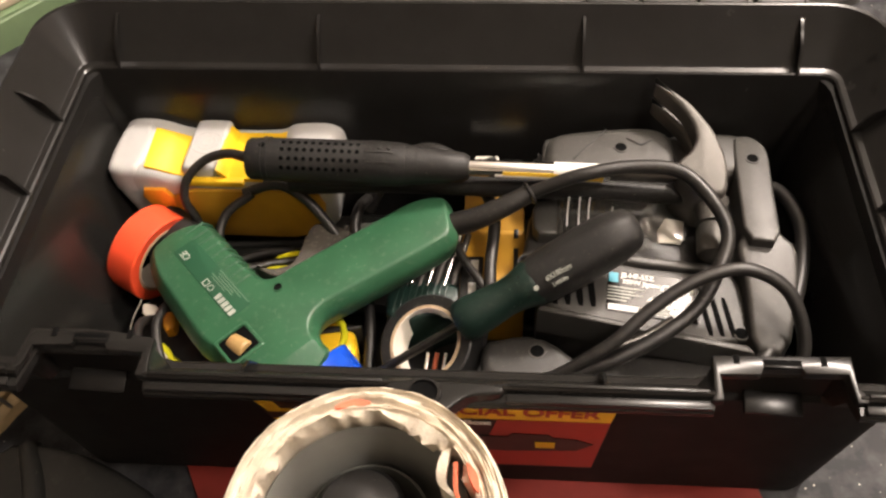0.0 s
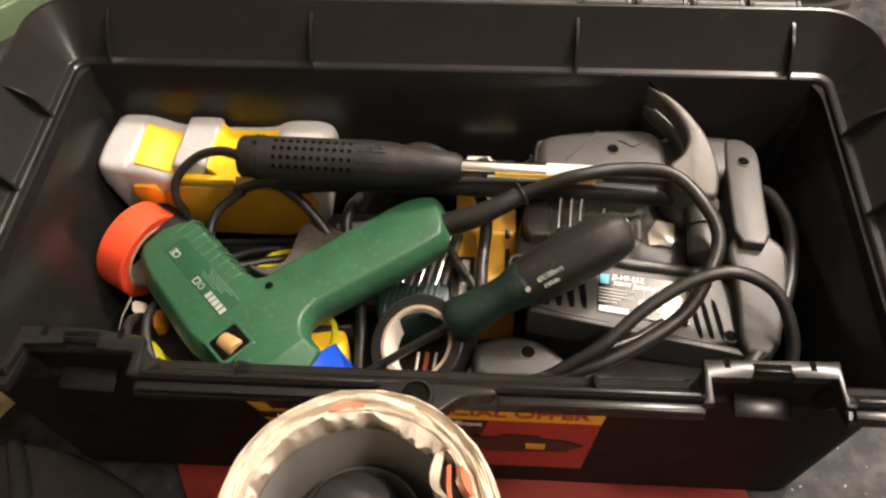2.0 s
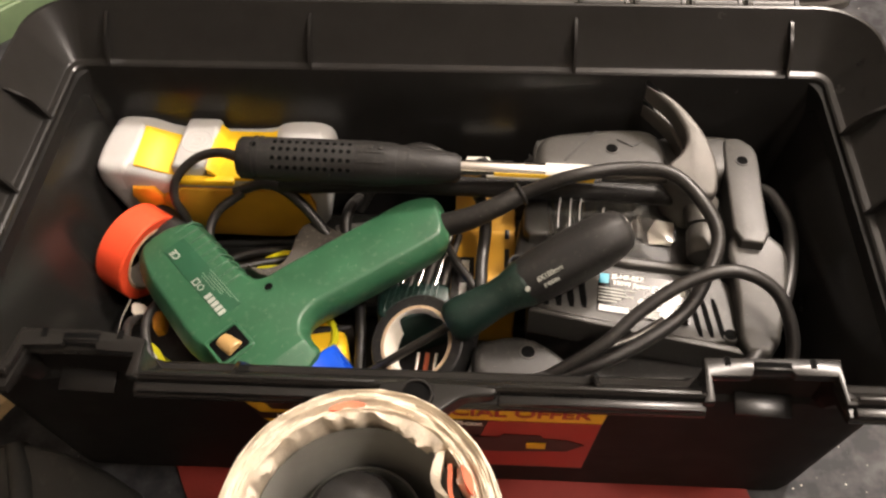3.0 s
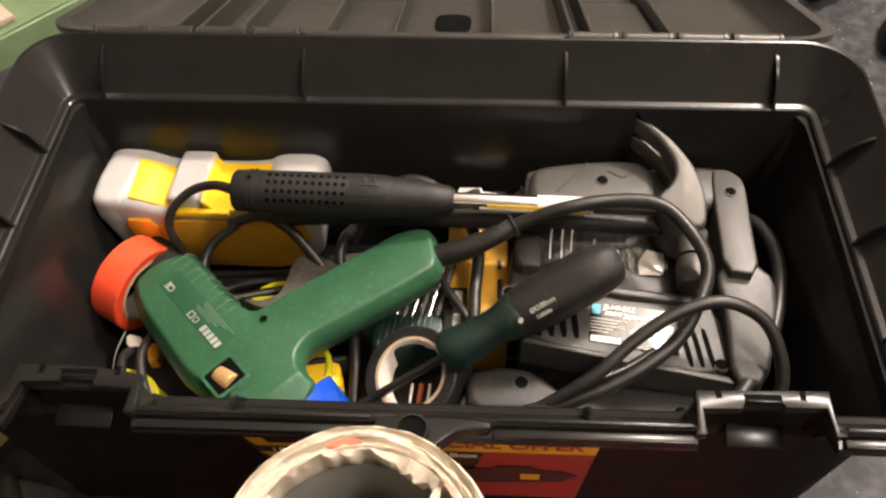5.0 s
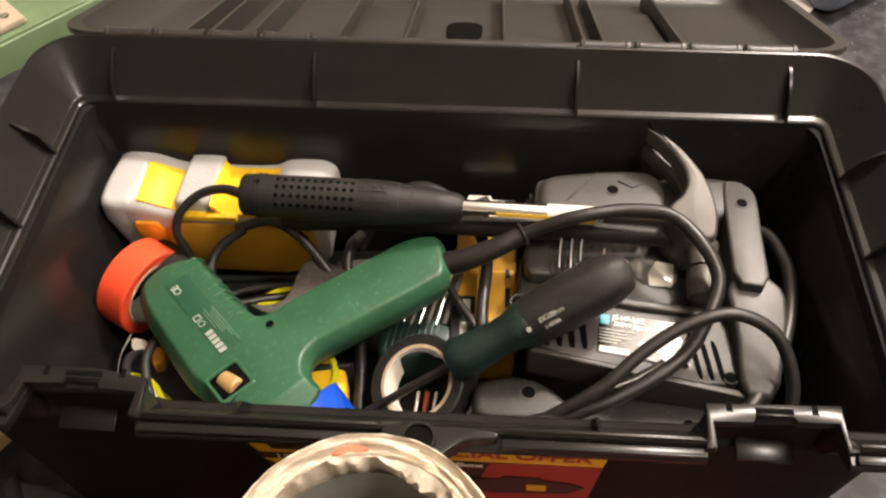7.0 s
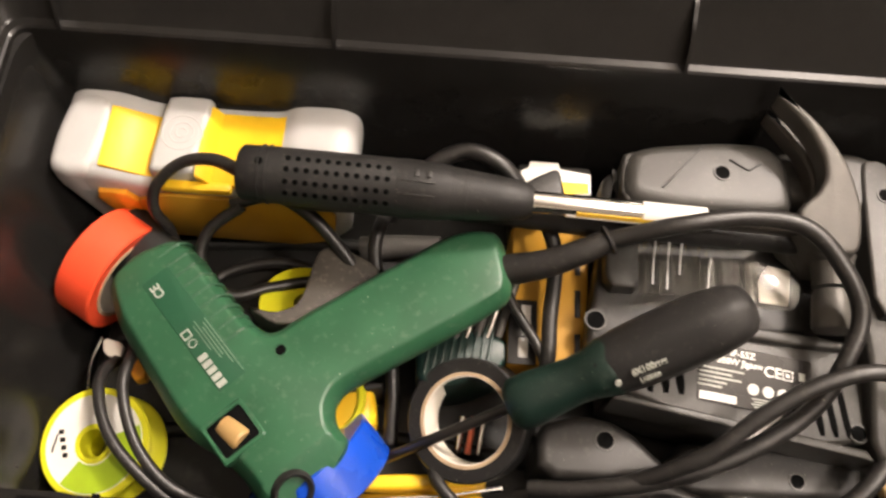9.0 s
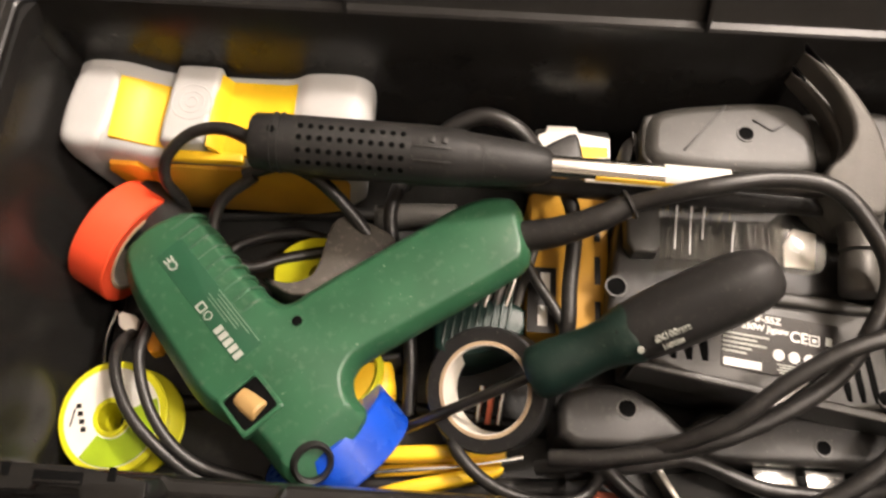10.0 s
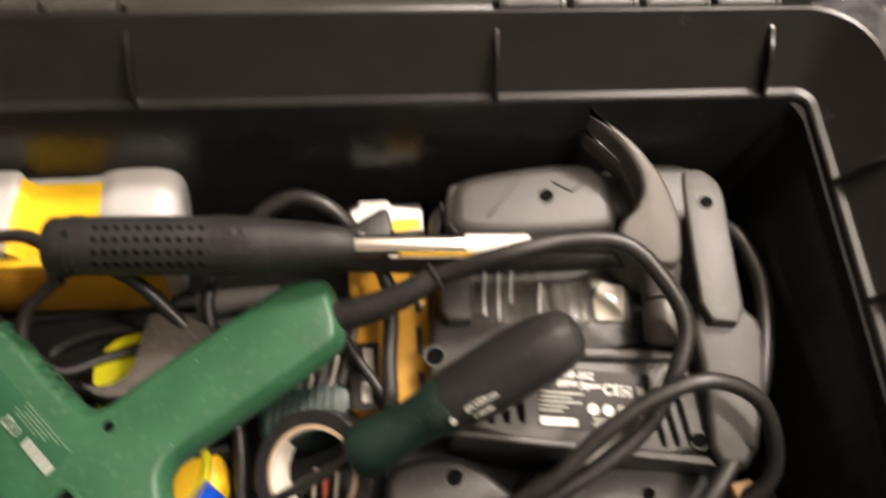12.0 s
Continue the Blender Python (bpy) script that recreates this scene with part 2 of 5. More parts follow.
def loft(rings, cap0=True, cap1=True, closed=False):
    """Skin between rings of equal length of 3D points."""
    bm = bmesh.new()
    rows = [[bm.verts.new(p) for p in ring] for ring in rings]
    n = len(rows[0])
    pairs = list(zip(rows, rows[1:])) + ([(rows[-1], rows[0])] if closed else [])
    for a, b in pairs:
        for i in range(n):
            bm.faces.new((a[i], a[(i + 1) % n], b[(i + 1) % n], b[i]))
    if not closed:
        if cap0:
            bm.faces.new(rows[0][::-1])
        if cap1:
            bm.faces.new(rows[-1])
    return bm


def slab(outline, z0, z1, r, seg=4, smooth=2, lower=None):
    """An upright slab with a rounded upper and lower edge."""
    pts = soften(outline, smooth) if smooth else outline
    if sum(p[0] * q[1] - q[0] * p[1] for p, q in zip(pts, pts[1:] + pts[:1])) < 0:
        pts = pts[::-1]
    low = r * 0.5 if lower is None else lower
    rings = []
    for k in range(seg + 1):
        t = math.pi / 2 * k / seg
        rings.append([(x, y, z0 + low * (1 - math.sin(t))) for x, y in inset(pts, low * (1 - math.cos(math.pi / 2 - t)))])
    for k in range(seg + 1):
        t = math.pi / 2 * k / seg
        rings.append([(x, y, z1 - r * (1 - math.sin(t))) for x, y in inset(pts, r * (1 - math.cos(t)))])
    return loft(rings)


def lathe(profile, n=40, m=None, closed=False):
    """Turns (radius, height) pairs round z."""
    rings = [[(r * math.cos(2 * math.pi * i / n), r * math.sin(2 * math.pi * i / n), h) for i in range(n)] for r, h in profile]
    bm = loft(rings, closed=closed)
    if m is not None:
        bmesh.ops.transform(bm, matrix=m, verts=bm.verts)
    return bm


def aim(a, b):
    """A matrix that lays the z axis from a to b."""
    return Matrix.Translation(a) @ (Vector(b) - Vector(a)).to_track_quat("Z", "Y").to_matrix().to_4x4()


def spline(pts, per=10):
    P = [Vector(p) for p in pts]
    P = [P[0] * 2 - P[1]] + P + [P[-1] * 2 - P[-2]]
    out = []
    for i in range(1, len(P) - 2):
        a, b, c, d = P[i - 1:i + 3]
        for k in range(per):
            t = k / per
            out.append(0.5 * (2 * b + (c - a) * t + (2 * a - 5 * b + 4 * c - d) * t * t + (3 * b - a - 3 * c + d) * t ** 3))
    return out + [P[-2]]


def tube(pts, radius, n=12, per=10):
    """A round cable along a smooth line. radius may be a function of 0..1."""
    line = spline(pts, per)
    rings, up = [], Vector((0, 0, 1))
    for i, p in enumerate(line):
        d = (line[min(i + 1, len(line) - 1)] - line[max(i - 1, 0)]).normalized()
        side = d.cross(up)
        if side.length < 1e-3:
            side = d.cross(Vector((1, 0, 0)))
        side.normalize()
        top = side.cross(d).normalized()
        r = radius(i / (len(line) - 1)) if callable(radius) else radius
        rings.append([p + (side * math.cos(2 * math.pi * k / n) + top * math.sin(2 * math.pi * k / n)) * r for k in range(n)])
    return loft(rings)


def moved(bm, m):
    bmesh.ops.transform(bm, matrix=m, verts=bm.verts)
    return bm


def words(name, text, size, m, material, parent, depth=0.0002, squash=1.0):
    """Raised lettering as a mesh; m puts its baseline's middle."""
    cu = bpy.data.curves.new(name, "FONT")
    cu.body, cu.size, cu.extrude, cu.align_x, cu.align_y = text, size, depth, "CENTER", "CENTER"
    cu.offset = size * 0.026
    tmp = bpy.data.objects.new("tmp", cu)
    scene.collection.objects.link(tmp)
    bpy.context.view_layer.update()
    me = bpy.data.meshes.new_from_object(tmp.evaluated_get(bpy.context.evaluated_depsgraph_get()))
    bpy.data.objects.remove(tmp)
    me.name = name
    me.transform(m @ Matrix.Diagonal((squash, 1, 1, 1)))
    me.materials.clear()
    me.materials.append(material)
    ob = new(name, me)
    ob.parent = parent
    return ob


def flat_bar(w, h, m, t=0.0003):
    return moved(box(w, h, t, 0), m)


def frame_from(o, xdir, normal):
    """A matrix with its x along xdir and z along normal."""
    z = Vector(normal).normalized()
    x = Vector(xdir)
    x = (x - z * x.dot(z)).normalized()
    y = z.cross(x)
    return Matrix(((x.x, y.x, z.x, o[0]), (x.y, y.y, z.y, o[1]), (x.z, y.z, z.z, o[2]), (0, 0, 0, 1)))


# ---- the room and the worktop ----
G = 0.030
worktop = part("worktop", slab(rounded(-1.3, 1.3, -0.42, 0.85, 0.01), G - 0.04, G, 0.004, smooth=0), COUNTER)
tagged(worktop, "dark grey speckled stone-look worktop under the toolbox", "worktop", kind="structure")
base = part("worktop_base", box(2.5, 1.15, 0.84, 0.004, (0, 0.225, G - 0.465)), WALL)
tagged(base, "plain plastered base carrying the worktop", "base", kind="structure")
floor = part("floor", box(5.0, 5.0, 0.1, 0, (0, 0.2, G - 0.95)), FLOOR)
tagged(floor, "brown boarded floor of the workroom", "floor", kind="structure")
ceiling = part("ceiling", box(5.0, 5.0, 0.1, 0, (0, 0.2, 2.2)), CEIL)
tagged(ceiling, "plain off-white ceiling of the workroom", "ceiling", kind="structure")
for nm, sx, sy, x, y in (("wall_north", 5.0, 0.1, 0, 2.75), ("wall_south", 5.0, 0.1, 0, -2.35), ("wall_east", 0.1, 5.2, 2.55, 0.2), ("wall_west", 0.1, 5.2, -2.55, 0.2)):
    w = part(nm, box(sx, sy, 3.05, 0, (x, y, 0.625)), WALL)
    tagged(w, "plain beige plastered wall of the workroom", "wall", kind="structure")


# ---- the toolbox ----
NOTCHES = ((-0.1640, -0.1115), (0.1140, 0.1685))


def box_ring(hx, y0, y1, z, r, yn=None, zn=None):
    """One level of the box: a rounded rectangle whose front steps back at the two latches."""
    yn, zn = y0 if yn is None else yn, z if zn is None else zn
    pts = [(x, y, z) for x, y in rounded(-hx, hx, y0, y1, r, 8)]
    front = []
    for a, b in NOTCHES:
        front += [(a, y0, z), (a + 0.0035, yn, zn), (b - 0.0035, yn, zn), (b, y0, z)]
    return pts[:27] + front + pts[27:]


def toolbox():
    t = thing("toolbox", "open black plastic toolbox full of tools, on the worktop", "toolbox", (0, 0, G))
    up = Matrix.Translation((0, 0, -G))
    shell = loft([
        box_ring(0.1930, -0.0850, 0.090, 0.0300, 0.014),
        box_ring(0.1970, -0.0905, 0.095, 0.0340, 0.016),
        box_ring(0.2080, -0.0992, 0.1070, 0.1465, 0.020, -0.0980),
        box_ring(0.2172, -0.1008, 0.1078, 0.1490, 0.020, -0.0958),
        box_ring(0.2250, -0.1060, 0.1170, 0.1630, 0.024, -0.0958),
        box_ring(0.2300, -0.1150, 0.1240, 0.1668, 0.028, -0.0966),
        box_ring(0.2335, -0.1170, 0.1275, 0.1684, 0.030, -0.0985),
        box_ring(0.2338, -0.1170, 0.1280, 0.1704, 0.030, -0.0992),
        box_ring(0.2336, -0.1160, 0.1280, 0.1720, 0.030, -0.0985, 0.1722),
        box_ring(0.2334, -0.1127, 0.1278, 0.1730, 0.029, -0.0970, 0.1728),
        box_ring(0.2332, -0.1120, 0.1276, 0.1758, 0.029, -0.0960, 0.1730),
        box_ring(0.2328, -0.1113, 0.1272, 0.1768, 0.028, -0.0950, 0.1730),
        box_ring(0.2316, -0.1100, 0.1258, 0.1764, 0.028, -0.0935, 0.1724),
        box_ring(0.2152, -0.0950, 0.1057, 0.1516, 0.010, -0.0905),
        box_ring(0.2140, -0.0938, 0.1045, 0.1506, 0.009, -0.0900),
        box_ring(0.2112, -0.0908, 0.1015, 0.1500, 0.007, -0.0890),
        box_ring(0.2102, -0.0896, 0.1004, 0.1492, 0.0065, -0.0884),
        box_ring(0.2097, -0.0891, 0.0998, 0.1478, 0.006, -0.0880),
        box_ring(0.2050, -0.0862, 0.0960, 0.1300, 0.006, -0.0855),
        box_ring(0.1870, -0.0805, 0.0870, 0.0360, 0.010),
    ])
    moved(shell, up)
    body = part("body", shell, BOX_BLACK, t, sharp=17)
    # the outside is textured, the inside smooth
    body.data.materials.append(BOX_TEXTURED)
    for f in body.data.polygons:
        c, n = f.center, f.normal
        if c.z + G < 0.1690 and (n.x * c.x / 0.21 + n.y * (c.y - 0.004) / 0.10) > 0:
            f.material_index = 1
    # gussets between the ledge and the wall above it
    for x in (-0.191, -0.0745, 0.074, 0.191):
        for y, s in ((0.1, 1), (-0.0892, -1)):
            if s < 0 and abs(x) > 0.1:
                continue
            prof = [(0.0002, 0.1496), (0.0075, 0.1496), (0.0225, 0.1715), (0.0190, 0.1715), (0.0062, 0.1625)]
            bm = loft([[(x + dx, y + s * a, z - G) for a, z in prof] for dx in (-0.0008, 0.0008)])
            part("gusset", bm, BOX_BLACK, t)
    for side in (-1, 1):
        for y in (0.057, 0.004, -0.052):
            prof = [(0.0002, 0.1496), (0.007, 0.1496), (0.0205, 0.1715), (0.0170, 0.1715), (0.0060, 0.1640)]
            bm = loft([[(side * (0.21 + a), y + dy, z - G) for a, z in prof] for dy in (-0.0009, 0.0009)])
            part("gusset", bm, BOX_BLACK, t)
    # latch strips, where the front rim steps back
    right = [(0.1125, -0.1140), (0.1172, -0.1135), (0.1172, -0.1025), (0.1328, -0.1020), (0.1338, -0.0995), (0.1492, -0.0995), (0.1500, -0.1010), (0.1660, -0.1010), (0.1668, -0.1130), (0.1712, -0.1130), (0.1705, -0.1085), (0.1685, -0.1070), (0.1685, -0.0930), (0.1150, -0.0942), (0.1138, -0.1105)]
    left = [(-0.1680, -0.1125), (-0.1630, -0.1080), (-0.1612, -0.0990), (-0.1452, -0.0982), (-0.1442, -0.0968), (-0.1308, -0.0974), (-0.1300, -0.1000), (-0.1142, -0.1010), (-0.1147, -0.1110), (-0.1095, -0.1125), (-0.1105, -0.1060), (-0.1110, -0.0942), (-0.1320, -0.0908), (-0.1640, -0.0908), (-0.1668, -0.1065)]
    for strip, xo, yo, slots, xc in ((right, 0.1415, -0.0974, (0.1240, 0.1575), 0.1442), (left, -0.1375, -0.0946, (-0.1535, -0.1215), -0.1425)):
        la = part("latch_strip", moved(slab(strip, 0.1722, 0.1764, 0.0005, 2, 0, 0.0002), up), BOX_BLACK, t)
        # near-black plates paint the shade of the opening and the slots
        part("latch_opening_shade", moved(box(0.0150, 0.0040, 0.0010, 0.0003, (xo, yo, 0.1762)), up), HOLE_SHADE, la)
        part("latch_bar", moved(box(0.0140, 0.0010, 0.0014, 0.0004, (xo, yo - 0.0012, 0.1764)), up), BOX_BLACK, la)
        for x in slots:
            part("latch_slot_shade", moved(box(0.0024, 0.0042, 0.0008, 0.0002, (x, yo + 0.0018, 0.1763)), up), HOLE_SHADE, la)
        part("latch_catch", moved(box(0.0242, 0.0098, 0.0026, 0.0006, (xc, -0.1002, 0.1492), pose(0, 0, 0, 17, 4, 0)), up), BOX_BLACK, la)
    # flat flange and raised lip along the front rim
    for x0, x1 in ((-0.200, -0.167), (-0.110, -0.014), (0.034, 0.113), (0.1705, 0.203)):
        part("rim_flange", moved(box(x1 - x0, 0.0038, 0.0030, 0.0005, ((x0 + x1) / 2, -0.1148, 0.1729)), up), BOX_BLACK, t)
        part("rim_lip", moved(box(x1 - x0 - 0.002, 0.0016, 0.0030, 0.0004, ((x0 + x1) / 2, -0.1104, 0.1760)), up), BOX_BLACK, t)
    # padlock tab in the middle of the front rim
    tab = soften([(-0.013, -0.1095), (-0.0135, -0.1175), (-0.006, -0.1245), (0.009, -0.1250), (0.0150, -0.1195), (0.020, -0.1160), (0.033, -0.1150), (0.033, -0.1105)], 2)
    part("padlock_tab", moved(slab(tab, 0.1695, 0.1778, 0.0012, smooth=0), up), BOX_BLACK, t)
    part("tab_eye", moved(lathe([(0.0056, 0.1774), (0.0056, 0.1792), (0.0066, 0.1792), (0.0072, 0.1774)], 28, Matrix.Translation((0.002, -0.1162, 0)), True), up), BOX_BLACK, t)
    # near-black disc painted as the shade inside the eye
    part("tab_opening_shade", moved(lathe([(0.0056, 0.1772), (0.0056, 0.1781)], 28, Matrix.Translation((0.002, -0.1162, 0))), up), HOLE_SHADE, t)
    # hinge barrels
    for x0 in (-0.199, 0.075):
        for k in range(4):
            x = x0 + k * 0.0308
            part("hinge_barrel", moved(lathe([(0.001, 0), (0.0044, 0.0005), (0.0046, 0.0025), (0.0040, 0.0030), (0.0039, 0.0135), (0.0040, 0.0255), (0.0046, 0.0260), (0.0044, 0.028), (0.001, 0.0285)], 16, aim((x, 0.1328, 0.1722), (x + 1, 0.1328, 0.1722))), up), LID_GREY, t)
    part("hinge_rail", moved(box(0.148, 0.0050, 0.003, 0.0008, (-0.001, 0.1315, 0.1728)), up), LID_GREY, t)
    return t


def toolbox_lid(t):
    """The lid lies folded back behind the box, its inside upwards."""
    m = Matrix.Translation((0, 0.1385, 0.1690 - G)) @ Matrix.Rotation(radians(-23), 4, "X")

    def ring(hx, y0, y1, z, r):
        return [(x, y, z) for x, y in rounded(-hx, hx, y0, y1, r, 6)]

    bm = loft([
        ring(0.208, 0.018, 0.200, -0.058, 0.02), ring(0.217, 0.010, 0.212, -0.050, 0.022),
        ring(0.230, 0.003, 0.226, -0.004, 0.026), ring(0.236, 0.000, 0.232, -0.0035, 0.03), ring(0.236, 0.0, 0.232, 0.0, 0.03),
        ring(0.229, 0.006, 0.222, 0.0, 0.025), ring(0.222, 0.012, 0.214, -0.018, 0.02), ring(0.216, 0.018, 0.208, -0.022, 0.018)])
    lid = part("lid", moved(bm, m), LID_GREY, t)
    for x in (-0.166, -0.150, -0.124, -0.070, -0.028, 0.033, 0.082, 0.094, 0.142):
        part("lid_rib", moved(slab(rounded(x - 0.0012, x + 0.0012, 0.012, 0.20, 0.001), -0.024, -0.006, 0.0008, smooth=0), m), LID_GREY, lid)
    part("lid_pocket", moved(box(0.040, 0.12, 0.008, 0.002, (-0.049, 0.090, -0.0190)), m), LID_GREY, lid)
    part("lid_pocket", moved(box(0.044, 0.12, 0.008, 0.002, (0.118, 0.090, -0.0190)), m), LID_GREY, lid)
    # near-black plate painted as the shade of a hole in the lid
    part("lid_opening_shade", moved(slab(soften([(-0.007, 0.135), (0.019, 0.135), (0.0185, 0.090), (0.006, 0.078), (-0.0065, 0.090)], 2), -0.0225, -0.0212, 0.0004, smooth=0), m), HOLE_SHADE, lid)
    return lid


def front_sticker(t):
    """The printed sleeve on the front wall."""
    # the front wall runs from (y -0.0905, z 0.034) to (y -0.0995, z 0.150)
    def on(x, z, lift=0.0006):
        y = -0.0995 + (0.150 - z) / 0.116 * 0.0090
        return (x, y - lift, z - G)

    nrm = Vector((0, -0.116, -0.0090)).normalized()

    def sheet(pts, name, material, lift, parent):
        front = [on(x, z, lift) for x, z in pts]
        back = [on(x, z, lift - 0.0004) for x, z in pts]
        return part(name, loft([back, front]), material, parent)

    s = sheet([(-0.080, 0.138), (0.083, 0.138), (0.079, 0.058), (-0.062, 0.058)], "sticker", PRINT_BLACK, 0.0006, t)
    s["label"] = "red, yellow and black printed sticker"
    sheet([(-0.080, 0.1375), (0.0828, 0.1375), (0.0815, 0.1205), (-0.0735, 0.1205)], "yellow_band", PRINT_YELLOW, 0.0009, s)
    sheet([(0.031, 0.1198), (0.0814, 0.1198), (0.0788, 0.060), (0.020, 0.060)], "red_panel", PRINT_RED, 0.0009, s)
    sheet([(-0.073, 0.112), (-0.036, 0.112), (-0.036, 0.104), (-0.066, 0.104)], "yellow_bar", PRINT_YELLOW, 0.0009, s)
    sheet([(0.010, 0.099), (0.036, 0.100), (0.038, 0.104), (0.055, 0.1035), (0.057, 0.100), (0.068, 0.0985), (0.0765, 0.093), (0.069, 0.084), (0.036, 0.081), (0.010, 0.083)], "printed_tool", PRINT_BLACK, 0.0013, s)
    sheet([(0.049, 0.0945), (0.0585, 0.0945), (0.0585, 0.0875), (0.0495, 0.0875)], "printed_grip", PRINT_YELLOW, 0.0017, s)
    sheet([(-0.070, 0.1355), (-0.036, 0.1355), (-0.036, 0.1255), (-0.067, 0.1255)], "printed_mark", PRINT_BLACK, 0.0013, s)
    for text, size, x, z, mt in (("SPECIAL OFFER", 0.0128, 0.036, 0.1300, PRINT_RED), ('19"/48cm', 0.0070, -0.052, 0.1165, INK), ("Tool Box", 0.0068, 0.013, 0.1165, INK)):
        words("lettering", text, size, frame_from(on(x, z, 0.0013), (1, 0, 0), nrm), mt, s, 0.0001, 0.92 if size > 0.01 else 1.15)


TOOLBOX = toolbox()
toolbox_lid(TOOLBOX)
front_sticker(TOOLBOX)


# ---- the glue gun ----
def leaned(bm):
    """The gun lies with its grip end raised."""
    for v in bm.verts:
        v.co.z += (v.co.x + 0.085) * 0.14
    return bm


def glue_gun():
    g = thing("glue_gun", "dusty dark green hot glue gun lying on the tools", "glue gun")
    along = Vector((0.684, -0.730, 0))
    nose = Vector((-0.1577, 0.0264, 0))
    ax = frame_from(nose, along, (0, 0, 1))
    # one clamshell housing: barrel, neck and grip
    outline = [(-0.1450, 0.0330), (-0.1330, 0.0300), (-0.1140, 0.0062), (-0.0985, -0.0080), (-0.0915, -0.0098), (-0.0810, -0.0015), (-0.0420, 0.0235), (-0.0225, 0.0365), (-0.0100, 0.0402), (0.0025, 0.0388), (0.0095, 0.0095), (-0.0030, 0.0000), (-0.0490, -0.0285), (-0.0585, -0.0345), (-0.0615, -0.0405), (-0.0600, -0.0480), (-0.0530, -0.0550), (-0.0630, -0.0720), (-0.0735, -0.0835), (-0.0825, -0.0835), (-0.1000, -0.0655), (-0.1225, -0.0545), (-0.1415, -0.0320), (-0.1615, -0.0080), (-0.1715, 0.0120), (-0.1600, 0.0270)]
    pts = soften(outline, 2)
    if sum(p[0] * q[1] - q[0] * p[1] for p, q in zip(pts, pts[1:] + pts[:1])) < 0:
        pts = pts[::-1]
    levels = ((0.0060, 0.0800), (0.0042, 0.0830), (0.0018, 0.0880), (0.0004, 0.0930), (0, 0.0965), (0.0008, 0.0990), (0.0040, 0.1046), (0.0050, 0.1054), (0.0062, 0.1058))
    shell = loft([[(x, y, z) for x, y in inset(pts, d)] for d, z in levels])
    # the rear end is cut off on a slant
    corner, outward = Vector((-0.0650, -0.0550, 0)), Vector((0.674, -0.739, 0))
    bmesh.ops.bisect_plane(shell, geom=shell.verts[:] + shell.edges[:] + shell.faces[:], plane_co=corner, plane_no=outward)
    for v in shell.verts:
        past = (v.co - corner).dot(outward)
        if past > 1e-5 and (v.co - corner).dot(Vector((0.739, 0.674, 0))) < 0.014:
            v.co.z = min(v.co.z, 0.1058 - 0.75 * past)
    part("housing", leaned(shell), GREEN, g, sharp=30)
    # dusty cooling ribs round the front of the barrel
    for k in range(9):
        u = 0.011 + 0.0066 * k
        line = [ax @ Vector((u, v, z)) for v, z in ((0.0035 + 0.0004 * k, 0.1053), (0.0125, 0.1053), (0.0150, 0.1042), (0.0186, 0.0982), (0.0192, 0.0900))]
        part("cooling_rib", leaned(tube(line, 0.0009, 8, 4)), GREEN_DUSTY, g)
    # collar and nozzle towards the tape
    a = nose + Vector((0, 0, 0.0855))
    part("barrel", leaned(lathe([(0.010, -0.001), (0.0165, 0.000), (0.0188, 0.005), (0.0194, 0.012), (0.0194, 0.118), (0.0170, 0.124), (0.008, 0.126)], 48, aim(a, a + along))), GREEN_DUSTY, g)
    part("collar", leaned(lathe([(0.0165, -0.022), (0.0172, -0.004), (0.0182, 0.004), (0.0175, 0.010)], 40, aim(a, a + along))), RUBBER, g, "dusty dark nozzle collar")
    # window with the end of the glue stick
    w = frame_from((-0.1003, -0.0538, 0.1056), along, (0, 0, 1))
    part("window_rim", leaned(moved(loft([[(x, y, z) for x, y in rounded(-h, h, -h * 1.02, h * 1.02, 0.0015)] for h, z in ((0.0098, -0.004), (0.0098, 0.0008), (0.0092, 0.0014), (0.0080, 0.0014), (0.0076, -0.004))], closed=True), w)), GREEN, g)
    # near-black plate paints the shade of the window's missing depth
    part("window_well_shade", leaned(moved(box(0.0156, 0.0160, 0.0012, 0.0003, (0, 0, 0.0002)), w)), HOLE_SHADE, g)
    part("stick_end", leaned(moved(lathe([(0.0048, -0.0060), (0.0050, -0.0052), (0.0050, 0.0045), (0.0042, 0.0055)], 24), w @ pose(0.0005, -0.0002, -0.0014, 0, 80, 12))), BRASS, g, "amber glue stick end")
    for x, y, z, r in ((-0.1583, 0.0150, 0.1050, 0.0034), (-0.0860, -0.0195, 0.1056, 0.0030)):
        part("screw_hole", leaned(lathe([(r, z - 0.001), (r, z + 0.0006), (r * 0.75, z + 0.0006), (r * 0.7, z - 0.001)], 24, Matrix.Translation((x, y, 0)), True)), GREEN, g)
        # flush near-black disc, the shade of the screw hole put into colour
        part("hole_disc", leaned(lathe([(r * 0.74, z - 0.001), (r * 0.74, z + 0.0003)], 20, Matrix.Translation((x, y, 0)))), HOLE_SHADE, g)
    # rating plate with its marks, read from the nose end upwards
    pl = frame_from((-0.1262, -0.0092, 0.1058), -along, (0, 0, 1))
    plate = part("rating_plate", leaned(moved(slab(rounded(-0.033, 0.030, -0.0066, 0.0070, 0.0012), -0.002, 0.0003, 0.0002, smooth=0), pl)), GREEN_LABEL, g, "rating plate with worn white print")
    for k in range(5):
        part("print_bar", leaned(flat_bar(0.030 - 0.004 * (k % 3) - 0.003 * k, 0.0005, pl @ pose(-0.0165 + 0.002 * k, -0.0058 + 0.0014 * k, 0.0004), 0.0002)), GREEN_INK, plate)
